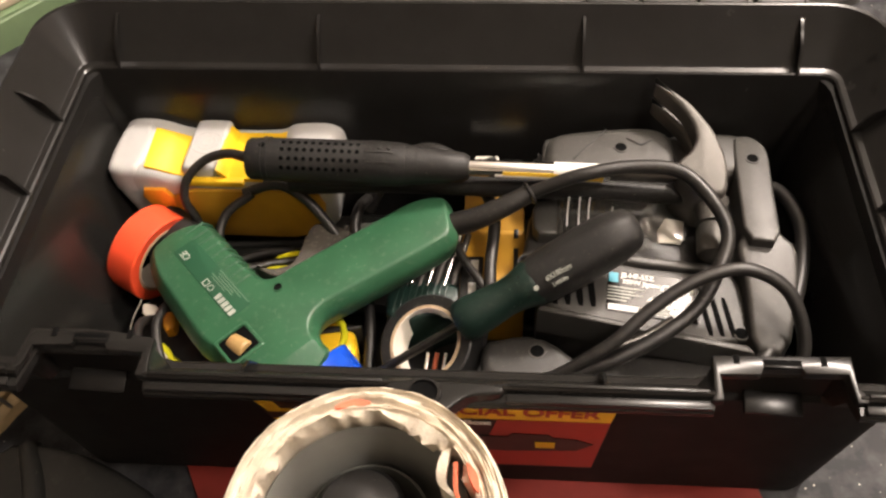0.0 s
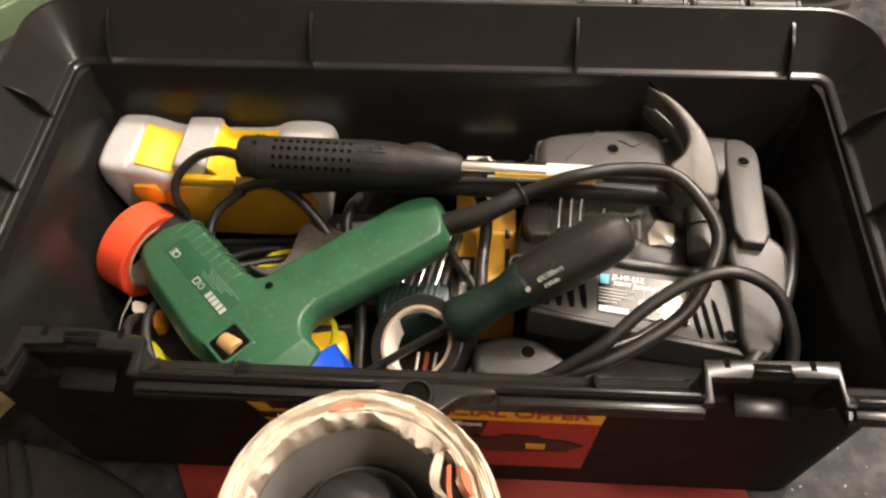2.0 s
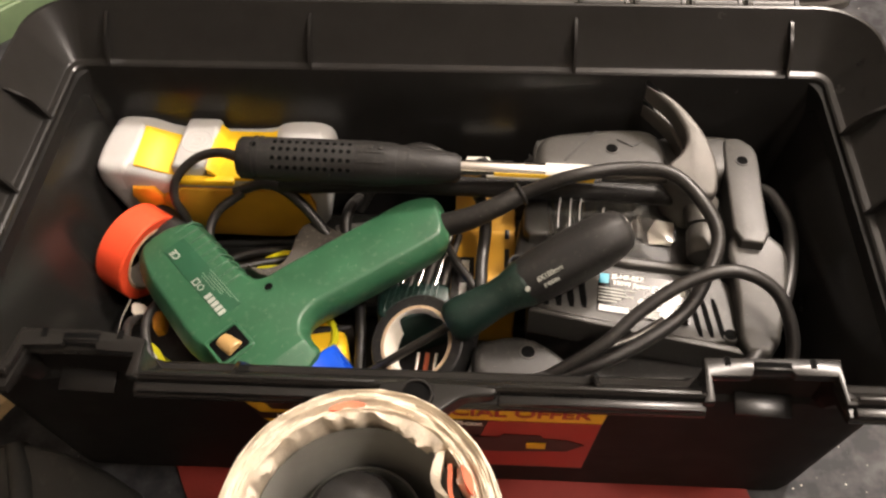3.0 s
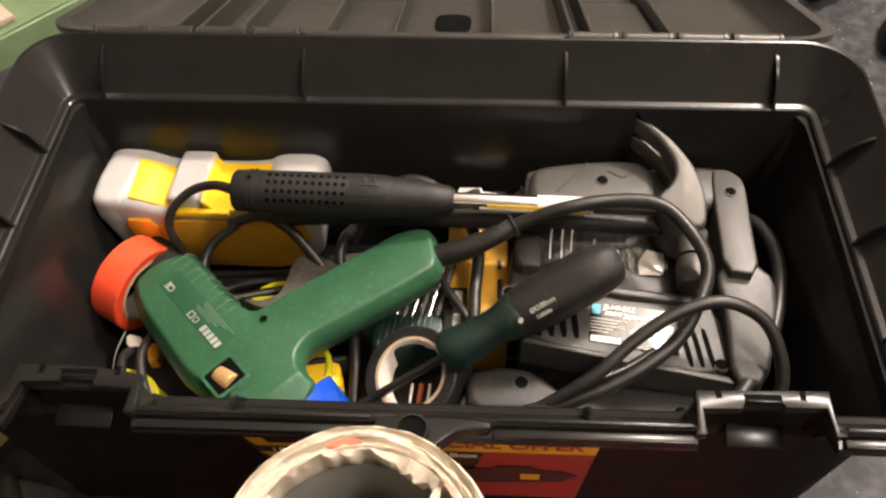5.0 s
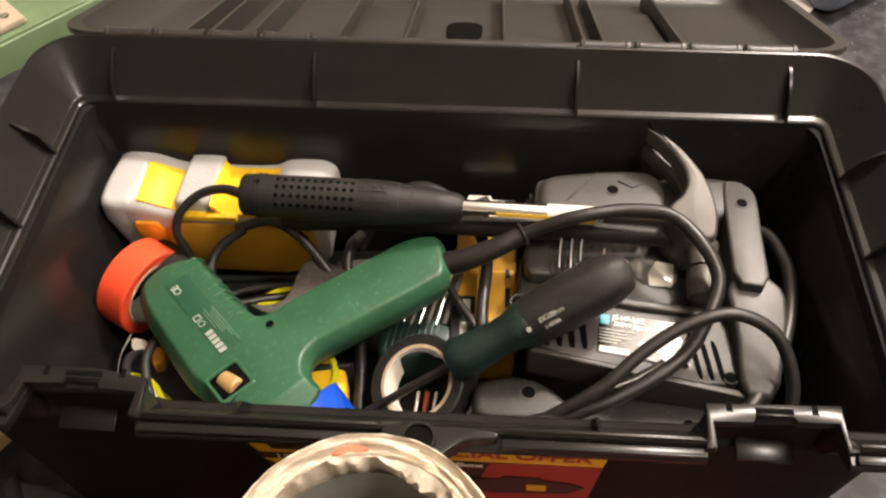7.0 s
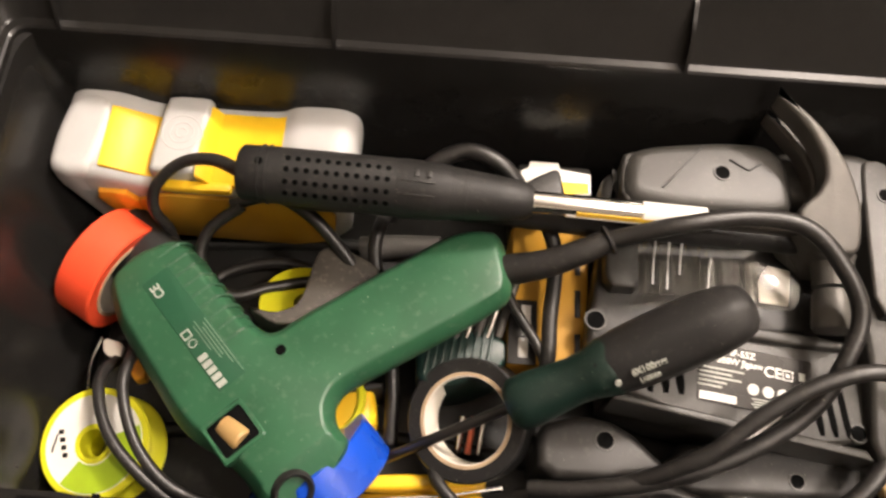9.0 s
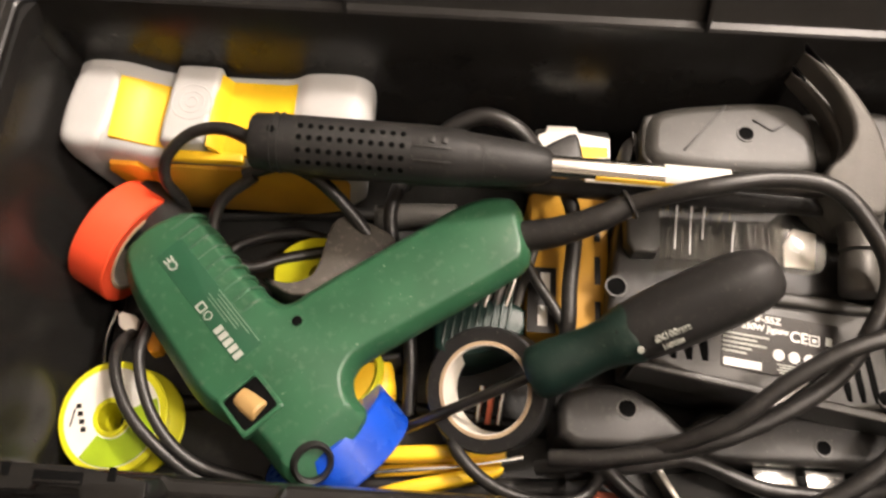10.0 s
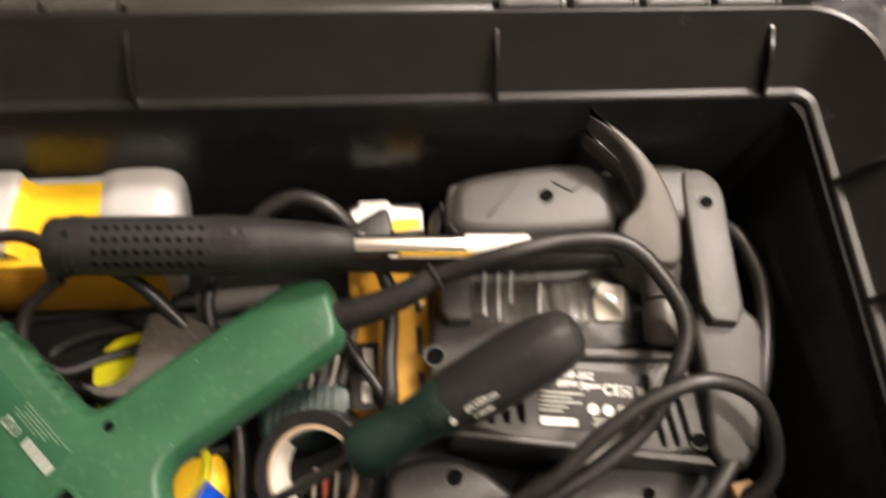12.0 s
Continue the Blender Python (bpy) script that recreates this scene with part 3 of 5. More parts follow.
    for k in range(5):
        part("maker_mark", leaned(flat_bar(0.0026, 0.0042, pl @ pose(-0.0305 + 0.0036 * k, 0.0042, 0.0004), 0.0002)), INK_GREY, plate)
    part("print_ring", leaned(lathe([(0.0015, 0.0002), (0.0015, 0.0005), (0.0020, 0.0005), (0.0020, 0.0002)], 16, pl @ pose(-0.0080, 0.0042, 0), True)), INK_GREY, plate)
    part("print_square", leaned(moved(loft([[(x, y, z) for x, y in rounded(-h, h, -h, h, 0.0003, 2)] for h, z in ((0.0021, 0.0002), (0.0021, 0.0005), (0.0014, 0.0005), (0.0014, 0.0002))], closed=True), pl @ pose(-0.0030, 0.0042, 0))), INK_GREY, plate)
    leaned_words = words("lettering", "CE", 0.0058, pl @ pose(0.0225, 0.0030, 0.0004), INK_GREY, plate, 0.0001)
    for v in leaned_words.data.vertices:
        v.co.z += (v.co.x + 0.085) * 0.14
    # trigger, rear inlet, cable boot
    part("trigger", slab([(-0.108, 0.004), (-0.094, 0.001), (-0.083, 0.006), (-0.079, 0.032), (-0.070, 0.036), (-0.046, 0.024), (-0.062, 0.006), (-0.09, -0.006)], 0.068, 0.093, 0.0012), TRIGGER, g, "dusty dark grey trigger")
    im = aim((-0.0745, -0.0740, 0.0990), (-0.0695, -0.0795, 0.1090))
    part("stick_inlet", leaned(lathe([(0.0062, -0.006), (0.0062, 0.0034), (0.0076, 0.0042), (0.0086, 0.0030), (0.0088, -0.006)], 32, im, True)), RUBBER, g)
    part("inlet_hole", leaned(lathe([(0.0062, -0.006), (0.0062, 0.0006)], 28, im)), GREEN_DARK, g)
    part("cable_boot", tube([(0.004, 0.0215, 0.1095), (0.018, 0.0225, 0.1150), (0.032, 0.0255, 0.1215), (0.0455, 0.0310, 0.1265)], lambda s: 0.0068 - 0.0018 * s, 16), CABLE, g)
    part("boot_collar", lathe([(0.0058, -0.001), (0.0066, -0.0004), (0.0066, 0.0004), (0.0058, 0.001)], 20, aim((0.0455, 0.0310, 0.1265), (0.056, 0.0360, 0.1295))), CABLE, g)
    part("power_cable", tube([(0.0455, 0.0310, 0.1265), (0.0710, 0.0340, 0.1380), (0.1000, 0.0390, 0.1400), (0.1230, 0.0360, 0.1400), (0.1380, 0.0200, 0.1360), (0.1450, 0.0040, 0.1290), (0.1390, -0.0140, 0.1220), (0.128, -0.0310, 0.1130), (0.105, -0.0470, 0.1060), (0.0765, -0.0585, 0.0990), (0.042, -0.0640, 0.0900), (0.020, -0.064, 0.082)], 0.0037), CABLE, g)
    return g


glue_gun()


# ---- tape rolls ----
def tape_roll(name, label, m, R, r, width, material, core=CARD_BROWN, inner=CARD_WHITE):
    t = thing(name, label, "tape roll")
    t.matrix_world = m
    h = width / 2
    part("tape", lathe([(r + 0.0016, -h + 0.0004), (R - 0.0008, -h), (R, -h + 0.0008), (R, h - 0.0008), (R - 0.0008, h), (r + 0.0016, h - 0.0004)], 64, closed=True), material, t)
    part("core", lathe([(r, -h), (r + 0.0015, -h), (r + 0.0015, h), (r, h)], 64, closed=True), core, t)
    part("core_lining", lathe([(r - 0.0004, -h + 0.0005), (r + 0.0002, -h + 0.0005), (r + 0.0002, h - 0.0005), (r - 0.0004, h - 0.0005)], 64, closed=True), inner, t)
    return t


tape_roll("electrical_tape", "roll of black electrical tape with a white card core", frame_from((-0.0050, -0.0360, 0.0775), (1, 0, 0.3), (-0.38, -0.28, 1)), 0.0265, 0.0188, 0.018, TAPE_BLACK)
tape_roll("orange_tape", "roll of bright orange tape round the gun's nozzle", frame_from((-0.1745, 0.0240, 0.0745), (0.3, 0.2, -1), (-0.78, 0.42, 0.06)), 0.027, 0.019, 0.019, ORANGE)
tape_roll("blue_tape", "roll of shiny blue electrical tape under the glue gun", frame_from((-0.0685, -0.0635, 0.0710), (1, 0.3, 0), (-0.62, 0.62, 0.42)), 0.0308, 0.019, 0.019, BLUE)


# ---- the soldering iron ----
def soldering_iron():
    s = thing("soldering_iron", "soldering iron with a black perforated grip and chrome barrel", "soldering iron")
    a, b = Vector((-0.1090, 0.0482, 0.1315)), Vector((0.0130, 0.0432, 0.1325))
    m = aim(a, b)
    L = (b - a).length
    part("grip", lathe([(0.003, 0), (0.0104, 0.0004), (0.0115, 0.0018), (0.0119, 0.012), (0.0122, 0.05), (0.0122, 0.075), (0.0108, 0.090), (0.0093, 0.108), (0.0078, L - 0.003), (0.0060, L)], 40, m), RUBBER, s)
    # rows of air holes: near-black pegs painted as the shade in the bores
    to_local = m.inverted()
    for row in range(4):
        ang = radians(-36 + 24 * row)
        for k in range(11):
            z = 0.0215 + 0.0041 * k
            up = m.to_3x3().inverted() @ Vector((0, -0.5, 1))
            base = math.atan2(up.y, up.x)
            c, q = math.cos(base + ang), math.sin(base + ang)
            p, o = Vector((c * 0.0114, q * 0.0114, z)), Vector((c * 0.01235, q * 0.01235, z))
            part("air_hole_shade", lathe([(0.00115, 0), (0.00115, (o - p).length)], 10, m @ aim(p, o)), HOLE_SHADE, s)
    for z in (0.0095, 0.0125):
        part("grip_groove", lathe([(0.0116, z - 0.0005), (0.0124, z - 0.0003), (0.0124, z + 0.0003), (0.0116, z + 0.0005)], 40, m, True), RUBBER, s)
    part("grip_panel", lathe([(0.0123, 0.066), (0.0125, 0.068), (0.0119, 0.084), (0.0113, 0.088)], 40, m), RUBBER, s)
    part("grip_seam", lathe([(0.0100, 0.0930), (0.0106, 0.0935), (0.0105, 0.0950), (0.0098, 0.0955)], 40, m, True), RUBBER, s)
    facing = m.to_3x3().inverted() @ Vector((0, -0.5, 1))
    turn = math.atan2(facing.y, facing.x)
    for ang, z, w, h in ((-14, 0.0745, 0.0150, 0.0006), (12, 0.0745, 0.0150, 0.0006), (-30, 0.0740, 0.0022, 0.0030), (-30, 0.0790, 0.0022, 0.0030)):
        c, q = math.cos(turn + radians(ang)), math.sin(turn + radians(ang))
        part("grip_mark", moved(box(w, h, 0.0006, 0.0001), m @ frame_from((c * 0.01245, q * 0.01245, z), (0, 0, 1), (c, q, 0))), JIG_DARK, s)
    # near-black peg painted as the shade of the hanging hole
    part("hanging_hole_shade", lathe([(0.0016, 0.0), (0.0016, 0.0013)], 16, m @ aim(to_local @ Vector((-0.0992, 0.0472, 0.1425)), to_local @ Vector((-0.0992, 0.0467, 0.1500)))), HOLE_SHADE, s)
    e = Vector((0.0880, 0.0405, 0.1328))
    tm = aim(b, e)
    T = (e - b).length
    part("barrel", lathe([(0.0046, -0.002), (0.0046, T - 0.001), (0.0040, T), (0.001, T + 0.0005)], 32, tm), CHROME, s, "chrome barrel")
    part("bit_holder", lathe([(0.0038, T - 0.001), (0.0038, T + 0.030), (0.0030, T + 0.034), (0.001, T + 0.035)], 24, tm), DARK_STEEL, s, "dark steel bit holder")
    # stickers half round the barrel
    for z0, z1, a0, a1, mt, nm in ((0.018, 0.071, -150, -60, STICKER_Y, "yellow_sticker"), (0.045, 0.071, -60, 50, STICKER_W, "white_sticker"), (0.014, 0.045, -112, -88, STICKER_W, "sticker_text")):
        up = tm.to_3x3().inverted() @ Vector((0, 0, 1))
        base = math.atan2(up.y, up.x)
        side = tm.to_3x3().inverted() @ Vector((0, 1, 0))
        sgn = 1 if (up.x * side.y - up.y * side.x) > 0 else -1
        r0 = 0.0049 if nm != "sticker_text" else 0.0051
        rows = []
        for k in range(11):
            t = base + sgn * radians(a0 + (a1 - a0) * k / 10)
            c, q = math.cos(t), math.sin(t)
            rows.append([(c * r0, q * r0, z0), (c * r0, q * r0, z1), (c * 0.0045, q * 0.0045, z1), (c * 0.0045, q * 0.0045, z0)])
        part(nm, moved(loft(rows), tm), mt, s)
    part("power_cable", tube([(-0.108, 0.0482, 0.131), (-0.123, 0.0555, 0.127), (-0.138, 0.0560, 0.121), (-0.1495, 0.0495, 0.112), (-0.1525, 0.043, 0.100), (-0.148, 0.039, 0.082), (-0.150, 0.025, 0.057), (-0.162, -0.006, 0.056), (-0.167, -0.028, 0.078), (-0.158, -0.052, 0.083), (-0.140, -0.070, 0.080), (-0.118, -0.082, 0.070), (-0.09, -0.083, 0.058)], lambda s: 0.0031 - 0.0005 * min(1, s * 6)), CABLE, s)
    return s


soldering_iron()


# ---- the claw hammer ----
def claw_hammer():
    h = thing("claw_hammer", "claw hammer with a worn grey steel head", "hammer")
    prong = [(0.1490, 0.031), (0.1500, 0.050), (0.1445, 0.067), (0.1340, 0.0815), (0.1240, 0.0902), (0.1152, 0.0955), (0.1140, 0.0945), (0.1210, 0.0872), (0.1280, 0.0800), (0.1335, 0.0700), (0.1345, 0.0620), (0.1310, 0.0550), (0.1235, 0.0490), (0.1225, 0.0410), (0.1330, 0.0320)]

    def tipped(bm):
        for v in bm.verts:
            v.co.z += max(0, v.co.y - 0.03) * 0.31
        return bm

    part("claw_prong", tipped(slab(prong, 0.1180, 0.1285, 0.0022, 4, 2)), STEEL, h)
    part("claw_prong", tipped(slab(prong, 0.1050, 0.1140, 0.0018, 4, 2)), STEEL, h)
    part("head", slab([(0.1235, 0.047), (0.133, 0.052), (0.146, 0.050), (0.1488, 0.040), (0.1475, 0.031), (0.134, 0.031), (0.1235, 0.041)], 0.100, 0.1270, 0.004), STEEL, h)
    part("neck", lathe([(0.0100, 0), (0.0080, 0.008), (0.0080, 0.014)], 28, aim((0.1425, 0.036, 0.116), (0.1420, 0.016, 0.113))), STEEL, h)
    part("face", lathe([(0.0074, 0), (0.0082, 0.002), (0.0084, 0.0155), (0.0078, 0.0172), (0.001, 0.0178)], 36, aim((0.1422, 0.0205, 0.1135), (0.1412, 0.003, 0.1115))), STEEL, h, "round striking face")
    part("handle", tube([(0.130, 0.0420, 0.1150), (0.09, 0.0420, 0.1180), (0.04, 0.0440, 0.1170), (-0.03, 0.050, 0.113), (-0.09, 0.052, 0.108)], lambda s: 0.0055 + 0.002 * s, 16), RUBBER, h, "black hammer handle")
    return h


claw_hammer()


# ---- the jigsaw ----
def screw_well(parent, x, y, z, r):
    part("screw_well", lathe([(r, z - 0.002), (r, z + 0.0004), (r + 0.0007, z + 0.0004), (r + 0.0009, z - 0.002)], 24, Matrix.Translation((x, y, 0)), True), JIG_GREY, parent)
    # flush near-black disc painted as the well's inner shade
    part("well_disc", lathe([(r, z - 0.002), (r, z + 0.0002)], 24, Matrix.Translation((x, y, 0))), HOLE_SHADE, parent)


def sloped(bm):
    """The motor side of the jigsaw falls away towards its rear."""
    for v in bm.verts:
        v.co.z += -0.09 * (v.co.x - 0.085) + 0.07 * (v.co.y + 0.02)
    return bm


def jigsaw():
    j = thing("jigsaw", "grey and black electric jigsaw lying on its side", "jigsaw")
    part("grip", slab([(0.0525, 0.054), (0.0545, 0.0765), (0.0640, 0.0825), (0.0990, 0.0875), (0.1180, 0.0875), (0.1265, 0.0800), (0.1280, 0.0600), (0.1250, 0.0515), (0.0800, 0.0505)], 0.086, 0.1225, 0.0065, 6, 2), JIG_GREY, j)
    part("grip_end", slab([(0.0525, 0.0545), (0.0535, 0.0775), (0.0600, 0.0800), (0.0665, 0.0790), (0.0660, 0.0545)], 0.090, 0.1192, 0.0015, 3, 1), JIG_GREY, j)
    part("front_shoulder", slab([(0.0440, 0.0500), (0.0460, 0.0700), (0.0550, 0.0760), (0.0580, 0.0520)], 0.080, 0.1120, 0.005, 4, 2), JIG_DARK, j)
    part("rear_yoke", slab([(0.1180, 0.0865), (0.1480, 0.0905), (0.1640, 0.0900), (0.1760, 0.0815), (0.1785, 0.0700), (0.1700, 0.0580), (0.1500, 0.0560), (0.1180, 0.0600)], 0.086, 0.1172, 0.008, 6, 2), JIG_GREY, j)
    part("rear_column", slab([(0.1615, 0.0835), (0.1700, 0.0840), (0.1768, 0.0775), (0.1785, 0.0700), (0.1770, 0.0450), (0.1755, 0.0080), (0.1570, 0.0100), (0.1585, 0.0500), (0.1600, 0.0740)], 0.080, 0.1188, 0.0016, 3, 1), JIG_GREY, j)
    part("column_web", slab([(0.1480, 0.0600), (0.1610, 0.0640), (0.1600, 0.0080), (0.1490, 0.0060)], 0.070, 0.1010, 0.003, 3, 1), JIG_DARK, j)
    cap = slab([(0.1540, 0.0100), (0.1600, 0.0215), (0.1760, 0.0195), (0.1855, 0.0105), (0.1840, -0.0100), (0.1745, -0.0475), (0.1560, -0.0455), (0.1570, -0.0100)], 0.062, 0.1000, 0.0030, 4, 1)
    for v in cap.verts:
        if v.co.z > 0.09:
            v.co.z += (v.co.y + 0.048) * 0.22
    part("rear_cap", cap, JIG_GREY, j)
    part("motor_housing", sloped(slab([(0.0510, -0.0300), (0.0500, -0.0080), (0.0600, 0.0045), (0.1050, 0.0050), (0.1510, 0.0020), (0.1600, -0.0090), (0.1585, -0.0450)], 0.060, 0.1050, 0.0030, 4, 1)), JIG_GREY, j)
    part("front_lip", sloped(slab([(0.0500, -0.0305), (0.0520, -0.0275), (0.1560, -0.0415), (0.1590, -0.0460)], 0.085, 0.1056, 0.0012, 3, 0)), JIG_GREY, j)
    part("housing_ridge", sloped(slab([(0.0880, 0.0060), (0.1500, 0.0030), (0.1500, -0.0025), (0.0920, 0.0000)], 0.085, 0.1085, 0.002, 3, 1)), JIG_GREY, j)
    part("gear_cover", slab([(0.0400, -0.0120), (0.0435, 0.0170), (0.0470, 0.0410), (0.0560, 0.0530), (0.1500, 0.0520), (0.1520, 0.0080), (0.1050, 0.0040), (0.0600, 0.0030)], 0.058, 0.0990, 0.003, 3, 1), JIG_DARK, j)
    part("front_plate", slab([(0.0480, 0.0420), (0.0640, 0.0440), (0.0640, 0.0190), (0.0480, 0.0190)], 0.080, 0.1075, 0.002, 3, 1), JIG_GREY, j)
    part("lower_housing", slab([(0.0740, -0.0500), (0.0900, -0.0360), (0.1640, -0.0400), (0.1610, -0.0595), (0.1050, -0.0605), (0.0860, -0.0605)], 0.045, 0.0780, 0.004, 4, 1), JIG_DARK, j)
    part("nose", slab([(0.0215, -0.0380), (0.0420, -0.0320), (0.0580, -0.0350), (0.0790, -0.0535), (0.0600, -0.0590), (0.0225, -0.0600)], 0.050, 0.0875, 0.0045, 5, 1), JIG_DARK, j)
    # textured lines on the grip
    for x0, y0, x1, y1 in ((0.070, 0.060, 0.089, 0.083), (0.100, 0.0765, 0.108, 0.0715), (0.108, 0.0715, 0.1140, 0.0755)):
        a, b = Vector((x0, y0, 0.1227)), Vector((x1, y1, 0.1227))
        part("grip_line", moved(box((b - a).length, 0.0009, 0.0010, 0.0002), frame_from((a + b) / 2, b - a, (0, 0, 1))), JIG_DARK, j)
    for x, y, z, r in ((0.0585, 0.0735, 0.1194, 0.0028), (0.0965, 0.0695, 0.1226, 0.0032), (0.1690, 0.0660, 0.1189, 0.0031), (0.1530, -0.0352, 0.0980, 0.0033), (0.0508, -0.0430, 0.0876, 0.0036), (0.0450, 0.0060, 0.0991, 0.0040), (0.1340, -0.0525, 0.0781, 0.003)):
        screw_well(j, x, y, z, r)
    part("screw", lathe([(0.0018, 0.1192), (0.0018, 0.1198), (0.0010, 0.1200)], 16, Matrix.Translation((0.0583, 0.0732, 0))), BRASS, j, "recessed steel screw")
    # cooling slots: near-black slabs painted as the shade of their depth
    for k in range(3):
        part("cooling_slot_shade", sloped(slab(soften([(0.1330 + 0.0058 * k, -0.0150), (0.1358 + 0.0058 * k, -0.0150), (0.1392 + 0.0058 * k, -0.0375), (0.1362 + 0.0058 * k, -0.0375)], 1), 0.1035, 0.1053, 0.0001, 1, 0)), HOLE_SHADE, j)
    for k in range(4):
        part("cooling_slot_shade", sloped(slab(soften([(0.0560 + 0.0065 * k, -0.006), (0.0595 + 0.0065 * k, -0.006), (0.0610 + 0.0065 * k, -0.026), (0.0575 + 0.0065 * k, -0.026)], 1), 0.1035, 0.1053, 0.0001, 1, 0)), HOLE_SHADE, j)
    # rating label
    lm = frame_from((0.1097, -0.0175, 0.1036), (0.047, -0.0048, -0.0045), (0.055, -0.06, 1))
    label = part("rating_label", moved(slab(rounded(-0.0238, 0.0238, -0.0125, 0.0125, 0.001), -0.0004, 0.0004, 0.0001, 1, 0), lm), LABEL_BLACK, j, "glossy black rating label with white print")
    words("lettering", "JS-HF-55Z", 0.0040, lm @ pose(-0.0085, 0.0098, 0.0005), INK, label, 0.00005)
    words("lettering", "350W Jigsaw", 0.0037, lm @ pose(-0.0065, 0.0060, 0.0005), INK, label, 0.00005)
    words("lettering", "CE", 0.0062, lm @ pose(0.0075, 0.0045, 0.0005), INK, label, 0.00005)
    part("teal_mark", flat_bar(0.0048, 0.0058, lm @ pose(-0.0208, 0.0078, 0.00055), 0.0002), TEAL, label)
    for k, w in enumerate((0.019, 0.014, 0.018, 0.012, 0.010)):
        part("print_bar", flat_bar(w, 0.0008, lm @ pose(-0.0235 + w / 2, 0.0020 - 0.0019 * k, 0.00055), 0.0002), INK_GREY, label)
    part("white_field", flat_bar(0.0155, 0.0032, lm @ pose(-0.0150, -0.0100, 0.00055), 0.0002), INK, label)
    part("square_mark", moved(loft([[(x, y, z) for x, y in rounded(-h, h, -h, h, 0.0003, 2)] for h, z in ((0.0022, 0), (0.0022, 0.0002), (0.0017, 0.0002), (0.0017, 0))], closed=True), lm @ pose(0.0138, 0.0045, 0.0005)), INK, label)
    part("square_mark", flat_bar(0.0017, 0.0017, lm @ pose(0.0138, 0.0045, 0.00055), 0.0002), INK, label)
    part("bin_mark", flat_bar(0.0026, 0.0034, lm @ pose(0.0198, 0.0050, 0.00055), 0.0002), INK_GREY, label)
    for k in range(4):
        part("round_mark", lathe([(0.0024, 0), (0.0024, 0.0003)], 20, lm @ pose(-0.0005 + 0.0063 * k, -0.0040, 0.0004)), INK, label)
        part("print_bar", flat_bar(0.010 - 0.002 * (k % 2), 0.0006, lm @ pose(0.004, -0.0078 - 0.0011 * k, 0.00055), 0.0002), INK_GREY, label)
    part("power_cable", tube([(0.172, 0.064, 0.085), (0.187, 0.064, 0.096), (0.1945, 0.038, 0.099), (0.189, 0.004, 0.101), (0.177, -0.026, 0.099), (0.155, -0.057, 0.094), (0.128, -0.076, 0.084), (0.10, -0.082, 0.072), (0.066, -0.080, 0.066), (0.050, -0.071, 0.068), (0.040, -0.064, 0.070)], 0.0039), CABLE, j)
    return j


jigsaw()


# ---- the screwdriver ----
def screwdriver():
    s = thing("screwdriver", "stubby-handled black and dark green screwdriver across the tools", "screwdriver")
    a, b = Vector((0.0100, -0.0345, 0.0980)), Vector((0.0965, 0.0005, 0.1385))
    m = aim(a, b)
    L = (b - a).length
    part("ferrule", lathe([(0.004, -0.001), (0.0088, 0.0), (0.0112, 0.003), (0.0114, 0.010), (0.0104, 0.020), (0.0096, 0.028), (0.0102, 0.035), (0.0126, 0.044), (0.0120, 0.046)], 36, m), GREEN_DARK, s, "dark green collar")
    bm = lathe([(0.0095, 0.034), (0.0116, 0.040), (0.0131, 0.049), (0.0139, 0.060), (0.0142, 0.074), (0.0139, 0.086), (0.0126, 0.0945), (0.0100, L - 0.0005), (0.0062, L + 0.0020), (0.001, L + 0.003)], 36)
    for v in bm.verts:
        t = math.atan2(v.co.y, v.co.x)
        k = 1 - 0.05 * (0.5 + 0.5 * math.cos(6 * t))
        v.co.x *= k
        v.co.y *= k
    part("grip", moved(bm, m), RUBBER, s, "soft black grip")
    part("shaft", lathe([(0.0024, 0), (0.0024, 0.064), (0.0022, 0.067), (0.0006, 0.067)], 20, aim((0.0115, -0.0335, 0.0975), (-0.0445, -0.0545, 0.0660))), DARK_STEEL, s, "thin dark steel shaft")
    # print on the flank that faces the room
    d = (b - a).normalized()
    out = Vector((0.25, -0.62, 0.75))
    out = (out - d * out.dot(d)).normalized()
    c = a + d * 0.058 + out * 0.0137
    words("lettering", "6X100mm", 0.0034, frame_from(c + Vector((0, 0.0012, 0.0012)), d, out), INK_GREY, s, 0.0006)
    words("lettering", "1/4X4in", 0.0027, frame_from(c + Vector((0.001, -0.0020, -0.0018)), d, out), INK_GREY, s, 0.0006)
    part("print_ring", lathe([(0.0003, -0.0006), (0.0013, -0.0006), (0.0013, 0.0004), (0.0003, 0.0004)], 16, frame_from(c - d * 0.0125, d, out)), INK_GREY, s)
    return s


screwdriver()


